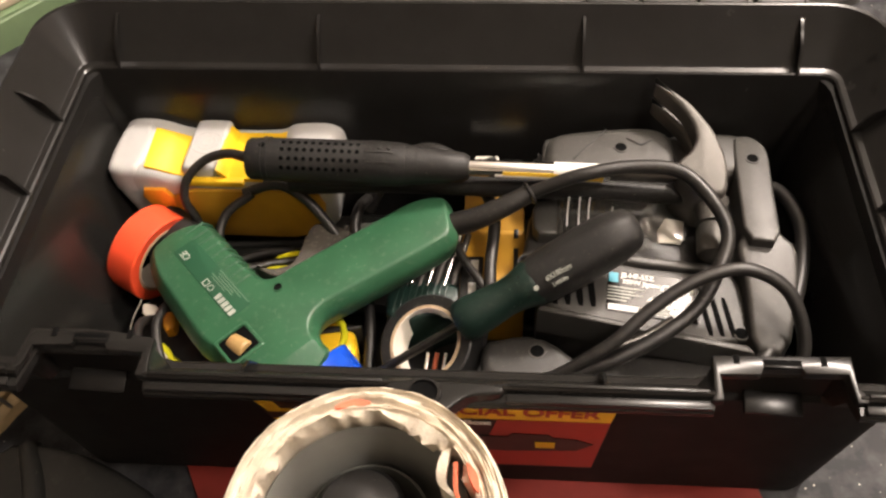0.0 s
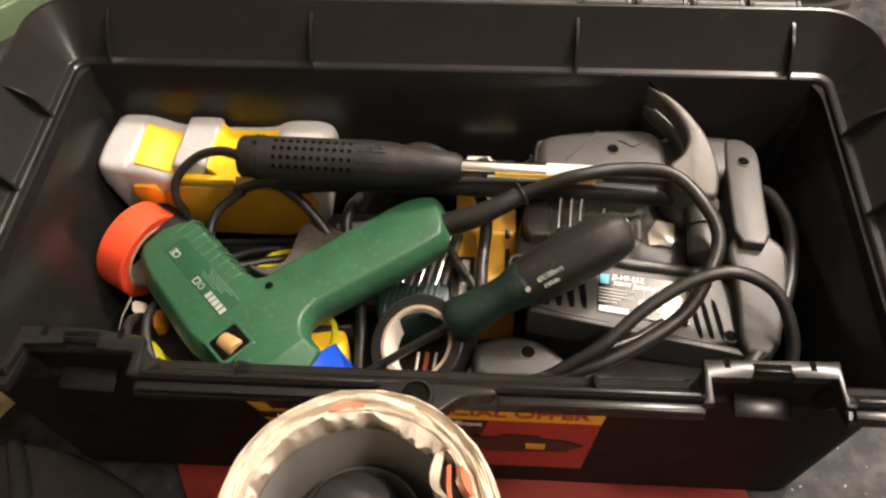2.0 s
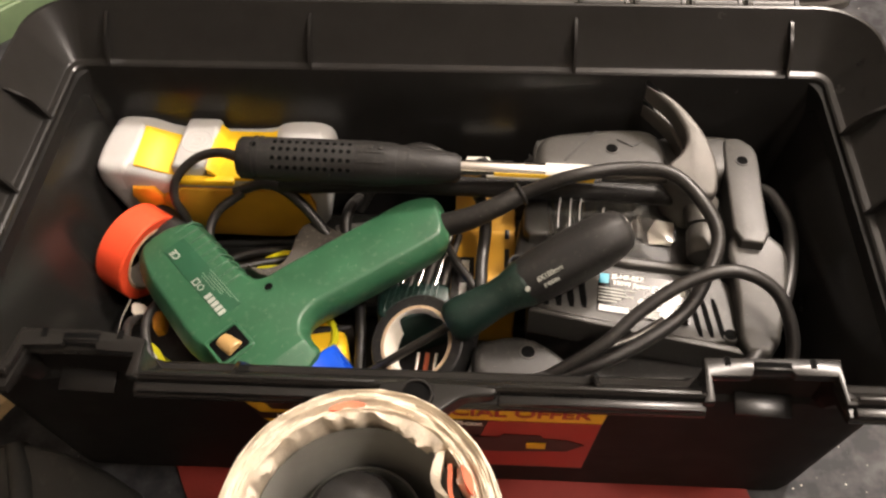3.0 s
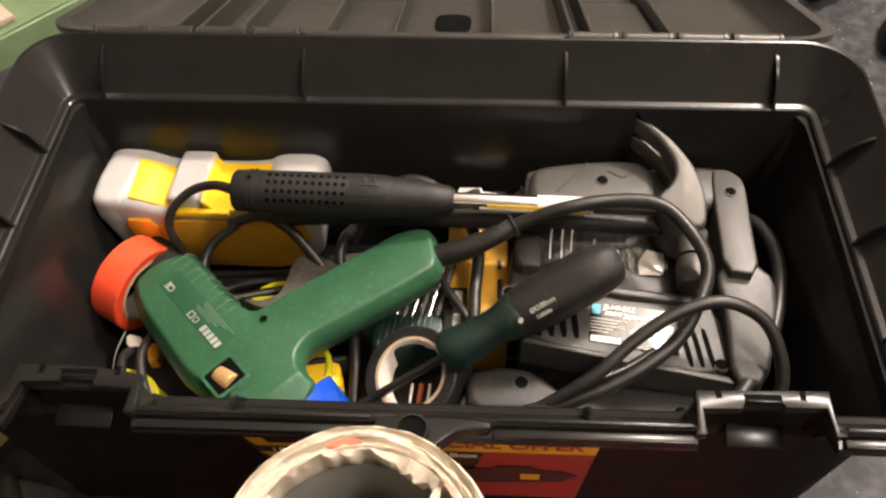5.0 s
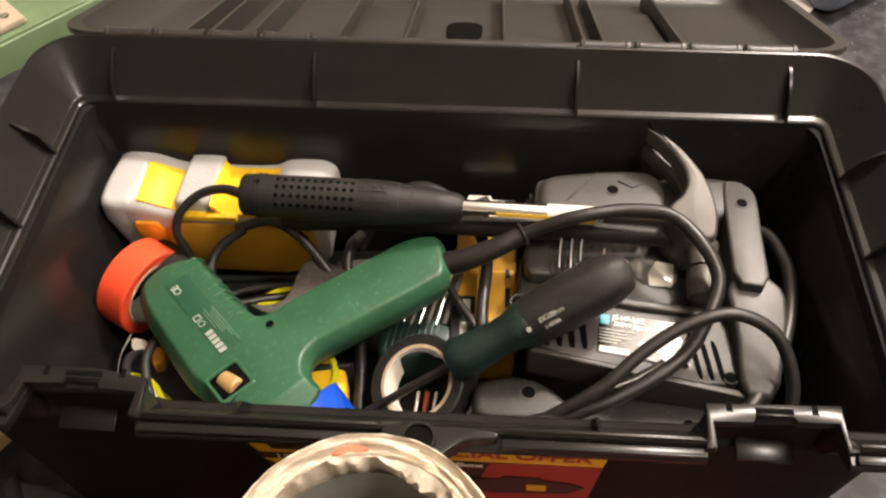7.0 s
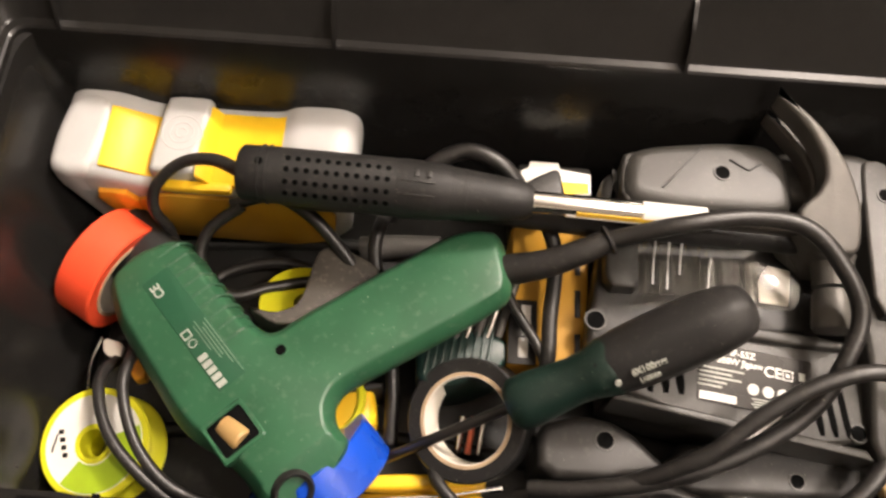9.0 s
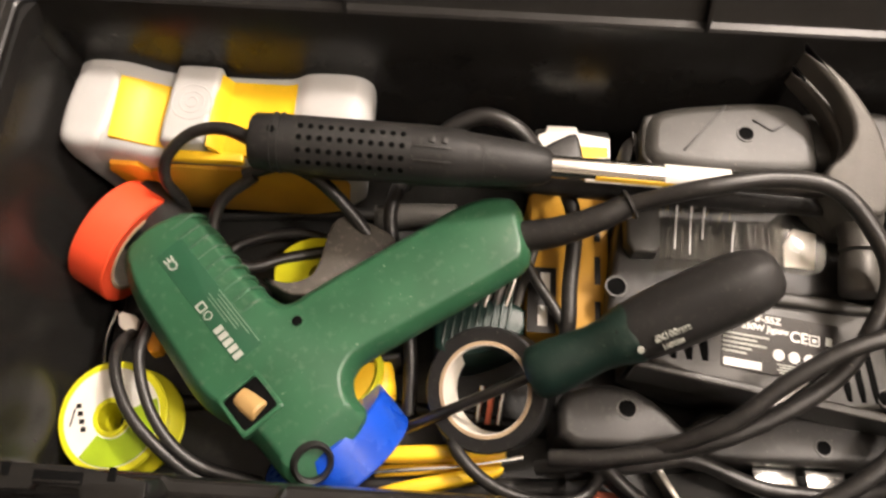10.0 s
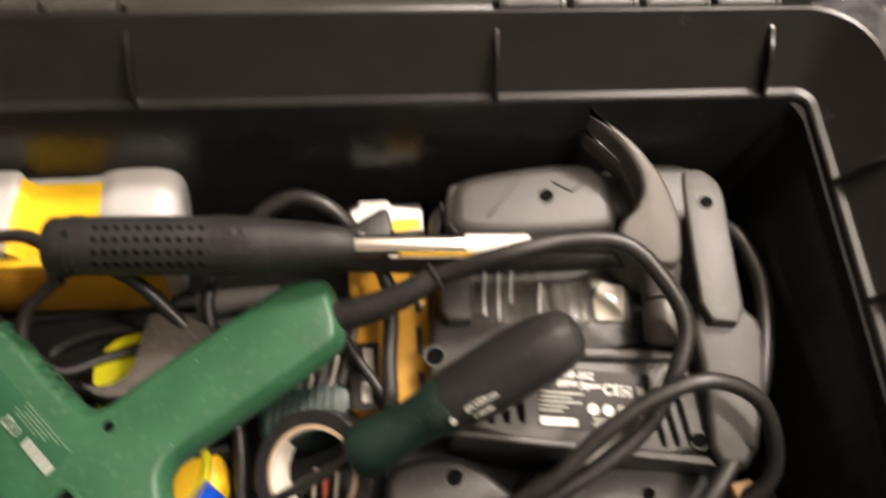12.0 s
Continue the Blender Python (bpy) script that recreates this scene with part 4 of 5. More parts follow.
# ---- the detector ----
def wall_detector():
    w = thing("wall_detector", "pale grey and yellow plastic detector standing on edge", "detector")
    y0, y1 = 0.0515, 0.0945
    flat = Matrix.Translation((0, y1, 0)) @ Matrix.Rotation(radians(90), 4, "X")
    profile = [(-0.1850, 0.055), (-0.0690, 0.055), (-0.0635, 0.100), (-0.0655, 0.1095), (-0.0730, 0.1135), (-0.0930, 0.1130), (-0.1020, 0.1070), (-0.1560, 0.1070), (-0.1745, 0.1145), (-0.1900, 0.1150), (-0.1975, 0.1110), (-0.1995, 0.1030)]
    part("case", moved(slab(profile, 0, y1 - y0, 0.0065, 6, 2, 0.0065), flat), WHITE_PL, w, sharp=60)
    # bulged cheek at the sensor end
    part("cheek", slab([(-0.1985, 0.0540), (-0.1990, 0.0700), (-0.1965, 0.0900), (-0.1900, 0.0940), (-0.1790, 0.0930), (-0.1745, 0.0860), (-0.1755, 0.0600), (-0.1800, 0.0520), (-0.1900, 0.0505)], 0.0980, 0.1160, 0.0055, 6, 2), WHITE_PL, w, sharp=60)

    def strip(line, ya, yb, t):
        upper, lower = [(x, z) for x, z in line], [(x, z - t) for x, z in line[::-1]]
        m = Matrix.Translation((0, yb, 0)) @ Matrix.Rotation(radians(90), 4, "X")
        return moved(slab(upper + lower, 0, yb - ya, 0.0006, 2, 0, 0.0006), m)

    part("yellow_inlay", strip([(-0.1760, 0.1154), (-0.1735, 0.1150), (-0.1660, 0.1120), (-0.1565, 0.1082), (-0.1500, 0.1082)], 0.0555, 0.0865, 0.004), YELLOW, w, "glossy yellow inlay")
    part("yellow_inlay", strip([(-0.1335, 0.1150), (-0.1305, 0.1130), (-0.1275, 0.1082), (-0.1025, 0.1082), (-0.0985, 0.1098)], 0.0535, 0.0905, 0.004), YELLOW, w, "glossy yellow inlay")
    part("yellow_lip", box(0.036, 0.0050, 0.0050, 0.0016, (-0.1360, 0.0525, 0.1062)), YELLOW, w)
    part("button_block", slab([(-0.1545, 0.0560), (-0.1525, 0.0930), (-0.1490, 0.0945), (-0.1335, 0.0945), (-0.1310, 0.0925), (-0.1345, 0.0560), (-0.1380, 0.0545), (-0.1510, 0.0545)], 0.0980, 0.1158, 0.0028, 5, 1), WHITE_PL, w)
    for r in (0.0085, 0.0050, 0.0022):
        part("button_ring", lathe([(r - 0.0005, 0.1153), (r, 0.1160), (r + 0.0004, 0.1160), (r + 0.0012, 0.1153)], 32, Matrix.Translation((-0.1425, 0.0745, 0)), True), WHITE_PL, w)
    front = Matrix.Translation((0, y0 + 0.001, 0)) @ Matrix.Rotation(radians(90), 4, "X")
    # darker yellow than the inlays: the shade on the front is in the colour
    part("front_panel", moved(slab([(-0.1720, 0.060), (-0.0760, 0.058), (-0.0720, 0.098), (-0.0900, 0.1010), (-0.1640, 0.1015)], 0, 0.003, 0.001, 2, 1), front), CARTON, w, "yellow front panel with shade in its darker colour")
    part("front_corner", moved(slab([(-0.1720, 0.070), (-0.1640, 0.066), (-0.1620, 0.1015), (-0.1830, 0.1015)], 0, 0.0034, 0.001, 2, 1), front), AMBER, w, "orange corner")
    return w


wall_detector()


# ---- loose things in the box ----
def solder_spool(m, label, R=0.0245, with_label=True):
    s = thing("solder_spool", label, "spool")
    s.matrix_world = m
    for z in (-0.010, 0.010):
        part("flange", lathe([(0.0072, z - 0.0009), (R - 0.0006, z - 0.0009), (R, z - 0.0004), (R, z + 0.0004), (R - 0.0006, z + 0.0009), (0.0072, z + 0.0009)], 56, closed=True), LIME, s)
    part("wire", lathe([(0.0075, -0.009), (R * 0.72, -0.009), (R * 0.72, 0.009), (0.0075, 0.009)], 48, closed=True), CHROME, s, "wound silver solder wire")
    part("hub", lathe([(0.0062, -0.0112), (0.0078, -0.0112), (0.0078, 0.0116), (0.0062, 0.0116)], 40, closed=True), LIME, s)
    part("hub_bore", lathe([(0.0060, -0.0110), (0.0064, -0.0110), (0.0064, 0.002), (0.0060, 0.002)], 40, closed=True), LIME, s)
    if with_label:
        lab = part("paper_label", lathe([(0.0086, 0.0110), (R - 0.0030, 0.0110), (R - 0.0030, 0.0112), (0.0086, 0.0112)], 56, closed=True), STICKER_W, s, "white paper label")
        rows = []
        for k in range(21):
            t = radians(-130 + 150 * k / 20)
            rows.append([(math.cos(t) * r, math.sin(t) * r, z) for r, z in ((0.0092, 0.0111), (R - 0.0034, 0.0111), (R - 0.0034, 0.0114), (0.0092, 0.0114))])
        part("green_print", loft(rows), LIME_DARK, lab)
        for k in range(4):
            part("print_bar", flat_bar(0.0022, 0.0020, pose(-0.0150 + 0.0009 * k, 0.0058 - 0.0034 * k, 0.0114), 0.0003), PRINT_BLACK, lab)
        part("print_bar", flat_bar(0.0006, 0.008, pose(-0.0175, 0.001, 0.0114, 0, 0, -14), 0.0003), PRINT_BLACK, lab)
    return s


solder_spool(frame_from((-0.1665, -0.0545, 0.056), (1, 0.1, 0.1), (-0.10, -0.10, 1)), "lime yellow solder spool with a white paper label")
solder_spool(frame_from((-0.086, 0.012, 0.058), (1, 0.4, 0), (0.2, 0.25, 1)), "lime yellow spool half hidden below the glue gun", 0.022, False)


def parts_carton():
    c = thing("parts_carton", "small yellow printed carton wedged between the tools", "carton")
    part("body", box(0.036, 0.066, 0.046, 0.0012, (0.0265, 0.021, 0.0625)), CARTON, c)
    part("black_panel", moved(box(0.0125, 0.030, 0.0006, 0.0001), pose(0.0150, 0.003, 0.0857)), PRINT_BLACK, c)
    part("print_bar", moved(box(0.0042, 0.010, 0.0006, 0.0001), pose(0.0165, 0.0105, 0.0861)), INK, c)
    part("print_bar", moved(box(0.0042, 0.009, 0.0006, 0.0001), pose(0.0155, -0.0045, 0.0861)), INK, c)
    for k, (y, w) in enumerate(((0.040, 0.016), (0.018, 0.013), (-0.002, 0.011))):
        part("print_bar", moved(box(0.0026, w, 0.0006, 0.0001), pose(0.0395, y, 0.0857)), PRINT_BLACK, c)
    part("flap", moved(box(0.034, 0.020, 0.0008, 0.0002), pose(0.0265, 0.047, 0.0895, 24, 0, 0)), CARTON, c)
    return c


parts_carton()


def hang_packet():
    p = thing("hang_packet", "white and yellow card packet with a hanging tab", "packet")
    part("card", slab([(0.010, 0.064), (0.011, 0.0765), (0.014, 0.0780), (0.015, 0.0815), (0.028, 0.0815), (0.029, 0.0785), (0.043, 0.0765), (0.043, 0.066)], 0.099, 0.1008, 0.0003, 2, 0), STICKER_W, p)
    part("yellow_print", slab([(0.026, 0.0645), (0.042, 0.0665), (0.042, 0.0715), (0.030, 0.0715)], 0.1005, 0.1012, 0.0001, 1, 0), YELLOW, p)
    part("pack", box(0.034, 0.018, 0.058, 0.002, (0.0265, 0.0725, 0.070)), JIG_DARK, p)
    return p


hang_packet()


def drill_bit_set():
    d = thing("drill_bit_set", "dark green plastic holder with steel drill bits", "drill bits")
    holder = part("holder", slab([(-0.032, -0.004), (-0.012, 0.003), (0.009, 0.001), (0.010, -0.012), (-0.010, -0.022), (-0.030, -0.024)], 0.046, 0.0840, 0.003, 3, 1), HOLDER_GREEN, d)
    for k in range(9):
        part("holder_rib", moved(box(0.0012, 0.018, 0.0016, 0.0004), pose(-0.026 + 0.0034 * k, -0.010 + 0.0008 * k, 0.0840, 0, 0, -8)), HOLDER_GREEN, holder)
    for k in range(6):
        x = -0.0175 + 0.0048 * k
        part("drill_bit", tube([(x - 0.002, -0.004 + 0.001 * k, 0.082), (x + 0.002, 0.010 + 0.001 * k, 0.087), (x + 0.006, 0.024 + 0.0012 * k, 0.091)], 0.0015 + 0.0001 * k, 10, 4), (CHROME, STEEL)[k % 2], d)
    for k in range(3):
        part("small_bit", tube([(-0.010 + 0.005 * k, -0.046, 0.054), (-0.008 + 0.005 * k, -0.030, 0.060)], 0.0014, 10, 3), (CHROME, SALMON, CHROME)[k], d)
    return d


drill_bit_set()


def clear_pack():
    c = thing("clear_pack", "ribbed clear plastic pack with a paper slip inside", "plastic pack")
    pts = []
    for k in range(49):
        x = 0.0605 + 0.0505 * k / 48
        pts.append((x, 0.1140 + (0.0030 * abs(math.sin(k / 48 * math.pi * 9)) if k < 27 else 0.0010 * abs(math.sin(k / 48 * math.pi * 9)))))
    rows = []
    for y, dz in ((0.0130, -0.012), (0.0140, -0.002), (0.0200, 0.0), (0.0390, 0.0015), (0.0410, -0.002), (0.0420, -0.010)):
        rows.append([(x, y, z + dz) for x, z in pts] + [(x, y, z + dz - 0.0007) for x, z in pts[::-1]])
    shell = part("shell", loft(rows), CLEAR, c)
    shell.visible_shadow = False
    part("side_shell", slab([(0.1070, 0.012), (0.1300, 0.012), (0.1300, 0.039), (0.1070, 0.039)], 0.1098, 0.1104, 0.0002, 2, 2), CLEAR, c).visible_shadow = False
    # opaque white strips paint the bright highlight streaks of the folded film
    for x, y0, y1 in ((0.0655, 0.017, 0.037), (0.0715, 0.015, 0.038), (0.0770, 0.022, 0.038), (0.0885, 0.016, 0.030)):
        part("highlight_streak", tube([(x, y0, 0.1168), (x + 0.0006, (y0 + y1) / 2, 0.1176), (x + 0.0018, y1, 0.1178)], 0.00045, 6, 4), WHITE_PL, c, "white strip painted as a highlight streak")
    part("paper_slip", slab([(0.1170, 0.0200), (0.1280, 0.0190), (0.1300, 0.0340), (0.1215, 0.0360), (0.1170, 0.0290)], 0.1000, 0.1007, 0.0002, 1, 0), CARD_WHITE, c, "cream paper slip")
    return c


clear_pack()


def pliers():
    p = thing("pliers", "steel pliers with yellow plastic handles, deep in the box", "pliers")
    part("handle", moved(slab([(-0.029, -0.0036), (0.029, -0.0028), (0.030, 0.0028), (-0.029, 0.0036)], 0, 0.009, 0.002, 3, 2), pose(-0.026, -0.0615, 0.0575, 0, 0, 5)), YELLOW, p)
    part("handle", moved(slab([(-0.029, -0.0034), (0.026, -0.0028), (0.028, 0.0028), (-0.029, 0.0034)], 0, 0.009, 0.002, 3, 2), pose(-0.024, -0.0735, 0.0560, 0, 0, 14)), YELLOW, p)
    part("steel_bar", tube([(-0.060, -0.071, 0.057), (-0.020, -0.0665, 0.058), (0.011, -0.0605, 0.058)], lambda s: 0.0030 - 0.0012 * s, 14), CHROME, p)
    return p


pliers()


def tape_measure():
    t = thing("tape_measure", "yellow and black tape measure below the glue gun", "tape measure")
    part("case", slab([(-0.074, -0.046), (-0.058, -0.050), (-0.046, -0.040), (-0.048, -0.024), (-0.058, -0.016), (-0.076, -0.018)], 0.040, 0.0725, 0.005, 4, 2), YELLOW, t)
    part("black_band", slab([(-0.077, -0.030), (-0.045, -0.024), (-0.045, -0.020), (-0.077, -0.024)], 0.042, 0.0735, 0.002, 3, 1), RUBBER, t)
    part("rim", lathe([(0.016, 0.0722), (0.0175, 0.0745), (0.0195, 0.0745), (0.0205, 0.0722)], 40, Matrix.Translation((-0.072, -0.030, 0)), True), LIME, t)
    return t


tape_measure()


def flat_rod(name, label, pts, r, material, category="rod"):
    ob = part(name, tube(pts, r, 14), material)
    return tagged(ob, label, category)


flat_rod("black_rod", "smooth black plastic rod along the front of the box", [(-0.100, -0.074, 0.050), (-0.040, -0.0755, 0.052), (0.030, -0.073, 0.052)], 0.0052, RUBBER)
flat_rod("silver_tube", "bright silver metal tube behind the grip", [(-0.062, 0.046, 0.066), (-0.045, 0.047, 0.068), (-0.024, 0.047, 0.070)], 0.0066, STEEL, "tube")
flat_rod("coiled_cable", "coil of thin black cable behind the glue gun", [(-0.113, 0.046, 0.104), (-0.128, 0.036, 0.096), (-0.130, 0.022, 0.088), (-0.118, 0.014, 0.076), (-0.100, 0.022, 0.070), (-0.075, 0.028, 0.066), (-0.060, 0.016, 0.064), (-0.085, 0.004, 0.06), (-0.120, 0.014, 0.058), (-0.130, 0.030, 0.057), (-0.100, 0.040, 0.057), (-0.06, 0.030, 0.056)], 0.0027, CABLE, "cable")
flat_rod("coiled_cable", "thin black cable arching under the soldering iron", [(-0.118, 0.047, 0.103), (-0.100, 0.0505, 0.107), (-0.086, 0.046, 0.105), (-0.073, 0.037, 0.098), (-0.060, 0.024, 0.088), (-0.050, 0.008, 0.075)], 0.0030, CABLE, "cable")
flat_rod("coiled_cable", "black cable standing behind the perforated grip", [(-0.049, 0.060, 0.085), (-0.052, 0.046, 0.092), (-0.053, 0.032, 0.088), (-0.045, 0.004, 0.072), (-0.041, -0.020, 0.066), (-0.040, -0.045, 0.058)], 0.0032, CABLE, "cable")
flat_rod("thick_cable", "thick black cable arching behind the soldering iron", [(-0.050, 0.060, 0.075), (-0.034, 0.073, 0.098), (-0.016, 0.081, 0.106), (0.001, 0.076, 0.105), (0.013, 0.066, 0.095), (0.020, 0.055, 0.080)], 0.0040, CABLE, "cable")
flat_rod("black_cable", "black cable hanging across the yellow carton", [(0.014, 0.060, 0.110), (0.022, 0.048, 0.106), (0.027, 0.032, 0.102), (0.0255, 0.005, 0.098), (0.025, -0.015, 0.092), (0.020, -0.035, 0.070)], 0.0034, CABLE, "cable")
flat_rod("black_cable", "thin black lead crossing the carton", [(0.004, 0.022, 0.096), (0.012, 0.008, 0.094), (0.021, -0.006, 0.094), (0.026, -0.016, 0.090)], 0.0023, CABLE, "cable")
flat_rod("black_cable", "black cable looped in front of the tape roll", [(-0.018, -0.052, 0.066), (-0.019, -0.061, 0.074), (-0.006, -0.074, 0.076), (0.012, -0.0805, 0.076), (0.031, -0.0795, 0.074), (0.041, -0.070, 0.070), (0.043, -0.060, 0.066)], 0.0028, CABLE, "cable")
flat_rod("black_cable", "black cable running to the front of the box", [(0.040, -0.062, 0.070), (0.047, -0.068, 0.072), (0.056, -0.075, 0.070), (0.069, -0.081, 0.064)], 0.0032, CABLE, "cable")
flat_rod("black_cable", "second black lead curling over the solder spool", [(-0.152, 0.000, 0.070), (-0.1545, -0.022, 0.083), (-0.153, -0.038, 0.086), (-0.143, -0.059, 0.084), (-0.126, -0.074, 0.078), (-0.10, -0.079, 0.066)], 0.0025, CABLE, "cable")
flat_rod("black_cable", "loose black cable looped over the jigsaw's label", [(0.016, -0.066, 0.068), (0.050, -0.063, 0.088), (0.083, -0.053, 0.110), (0.105, -0.037, 0.122), (0.127, -0.025, 0.130), (0.150, -0.020, 0.1325), (0.171, -0.027, 0.124), (0.180, -0.045, 0.106), (0.174, -0.058, 0.092), (0.150, -0.070, 0.076), (0.112, -0.070, 0.072), (0.080, -0.060, 0.074), (0.058, -0.063, 0.070), (0.030, -0.066, 0.058)], 0.0034, CABLE, "cable")
flat_rod("wire_end", "bare bright wire end below the orange tape", [(-0.172, -0.010, 0.075), (-0.176, -0.022, 0.07), (-0.177, -0.036, 0.062)], 0.0006, CHROME, "wire")
flat_rod("thin_tube", "thin clear sleeve between the cables", [(0.088, -0.049, 0.104), (0.104, -0.042, 0.105), (0.118, -0.033, 0.106)], 0.0022, DARK_STEEL, "sleeve")


def black_wedge():
    return tagged(part("black_wedge", slab([(0.008, 0.060), (0.014, 0.066), (0.025, 0.0725), (0.0275, 0.071), (0.030, 0.058), (0.018, 0.055)], 0.085, 0.112, 0.002, 3, 1), JIG_DARK), "black plastic wedge behind the soldering iron", "connector")


black_wedge()


def metal_case():
    c = thing("metal_case", "shiny tin tray with polished plates, deep in the box", "tray")
    part("rim_bar", moved(box(0.088, 0.0042, 0.020, 0.001), pose(0.1185, -0.0745, 0.0580, 0, 0, 5.5)), ALU, c, "pale aluminium side bar")
    part("rim_bar", moved(box(0.020, 0.003, 0.012, 0.001), pose(0.0745, -0.0705, 0.0545, 0, 0, -58)), ALU, c)
    part("tray_floor", slab([(0.072, -0.063), (0.078, -0.0755), (0.186, -0.068), (0.184, -0.056), (0.12, -0.055)], 0.045, 0.0495, 0.001, 2, 0), BAG, c)
    for x, w in ((0.1150, 0.0185), (0.1360, 0.0170)):
        part("polished_plate", moved(box(w, 0.0088, 0.0015, 0.0004), pose(x, -0.0652, 0.0715, -9, 4.5, 2)), CHROME, c)
    part("crumpled_foil", lathe([(0.001, 0), (0.0075, 0.001), (0.0056, 0.0035), (0.0028, 0.0050), (0.001, 0.0055)], 7, pose(0.159, -0.0620, 0.0640, -14, 12, 0)), CHROME, c)
    return c


metal_case()


def steel_bracket():
    b = thing("steel_bracket", "pale metal angle bracket standing by the front wall", "bracket")
    part("leg", box(0.0030, 0.0075, 0.052, 0.0006, (0.1650, -0.0770, 0.0705)), ALU, b)
    part("arm", moved(box(0.0300, 0.0045, 0.0030, 0.0008), pose(0.1790, -0.0752, 0.0955, 8, 0, 2)), ALU, b)
    return b


steel_bracket()


def black_plug():
    p = thing("black_plug", "round black plug lying in the corner", "plug")
    part("body", lathe([(0.002, 0), (0.0066, 0.001), (0.0074, 0.004), (0.0070, 0.014), (0.0045, 0.017), (0.002, 0.018)], 28, aim((0.1790, -0.0600, 0.062), (0.1870, -0.0550, 0.074))), RUBBER, p)
    part("pin", tube([(0.180, -0.0600, 0.064), (0.172, -0.0640, 0.064)], 0.0018, 10, 3), BRASS, p)
    return p


black_plug()


def lead_connector():
    c = thing("lead_connector", "small red and white plug-in connector", "connector")
    part("red_block", box(0.0125, 0.007, 0.008, 0.0008, (0.046, -0.0765, 0.056)), SALMON, c)
    part("white_block", box(0.0075, 0.006, 0.007, 0.0008, (0.0570, -0.0775, 0.056)), STICKER_W, c)
    return c


lead_connector()
tagged(part("tan_connector", box(0.010, 0.008, 0.007, 0.0012, (0.180, -0.0515, 0.066), Matrix.Rotation(radians(12), 4, "Z")), BRASS), "tan plastic connector beside the jigsaw", "connector")
tagged(part("yellow_clip", slab([(-0.160, -0.016), (-0.152, -0.014), (-0.150, -0.026), (-0.156, -0.028)], 0.064, 0.072, 0.002, 3, 1), AMBER), "small yellow clip beneath the orange tape", "clip")
tagged(part("card_scrap", slab([(-0.174, -0.008), (-0.164, -0.010), (-0.164, -0.018), (-0.172, -0.016)], 0.066, 0.069, 0.0004, 2, 1), CARD_WHITE), "torn white card scrap beneath the tape", "scrap")
# added dark filler; stands in for unclear dark clutter on the box floor
FLOOR_FILL = thing("floor_filler", "added dark filler layer lining the bottom", "pouch")
part("body", slab([(-0.182, -0.078), (-0.04, -0.078), (0.10, -0.078), (0.182, -0.076), (0.182, 0.080), (-0.182, 0.080)], 0.0365, 0.0455, 0.004, 3, 1), BAG, FLOOR_FILL)
for y in (-0.045, 0.0, 0.05):
    part("fold", tube([(-0.175, y, 0.045), (-0.06, y + 0.006, 0.0475), (0.06, y - 0.004, 0.046), (0.175, y, 0.045)], 0.0035, 10), BAG, FLOOR_FILL)


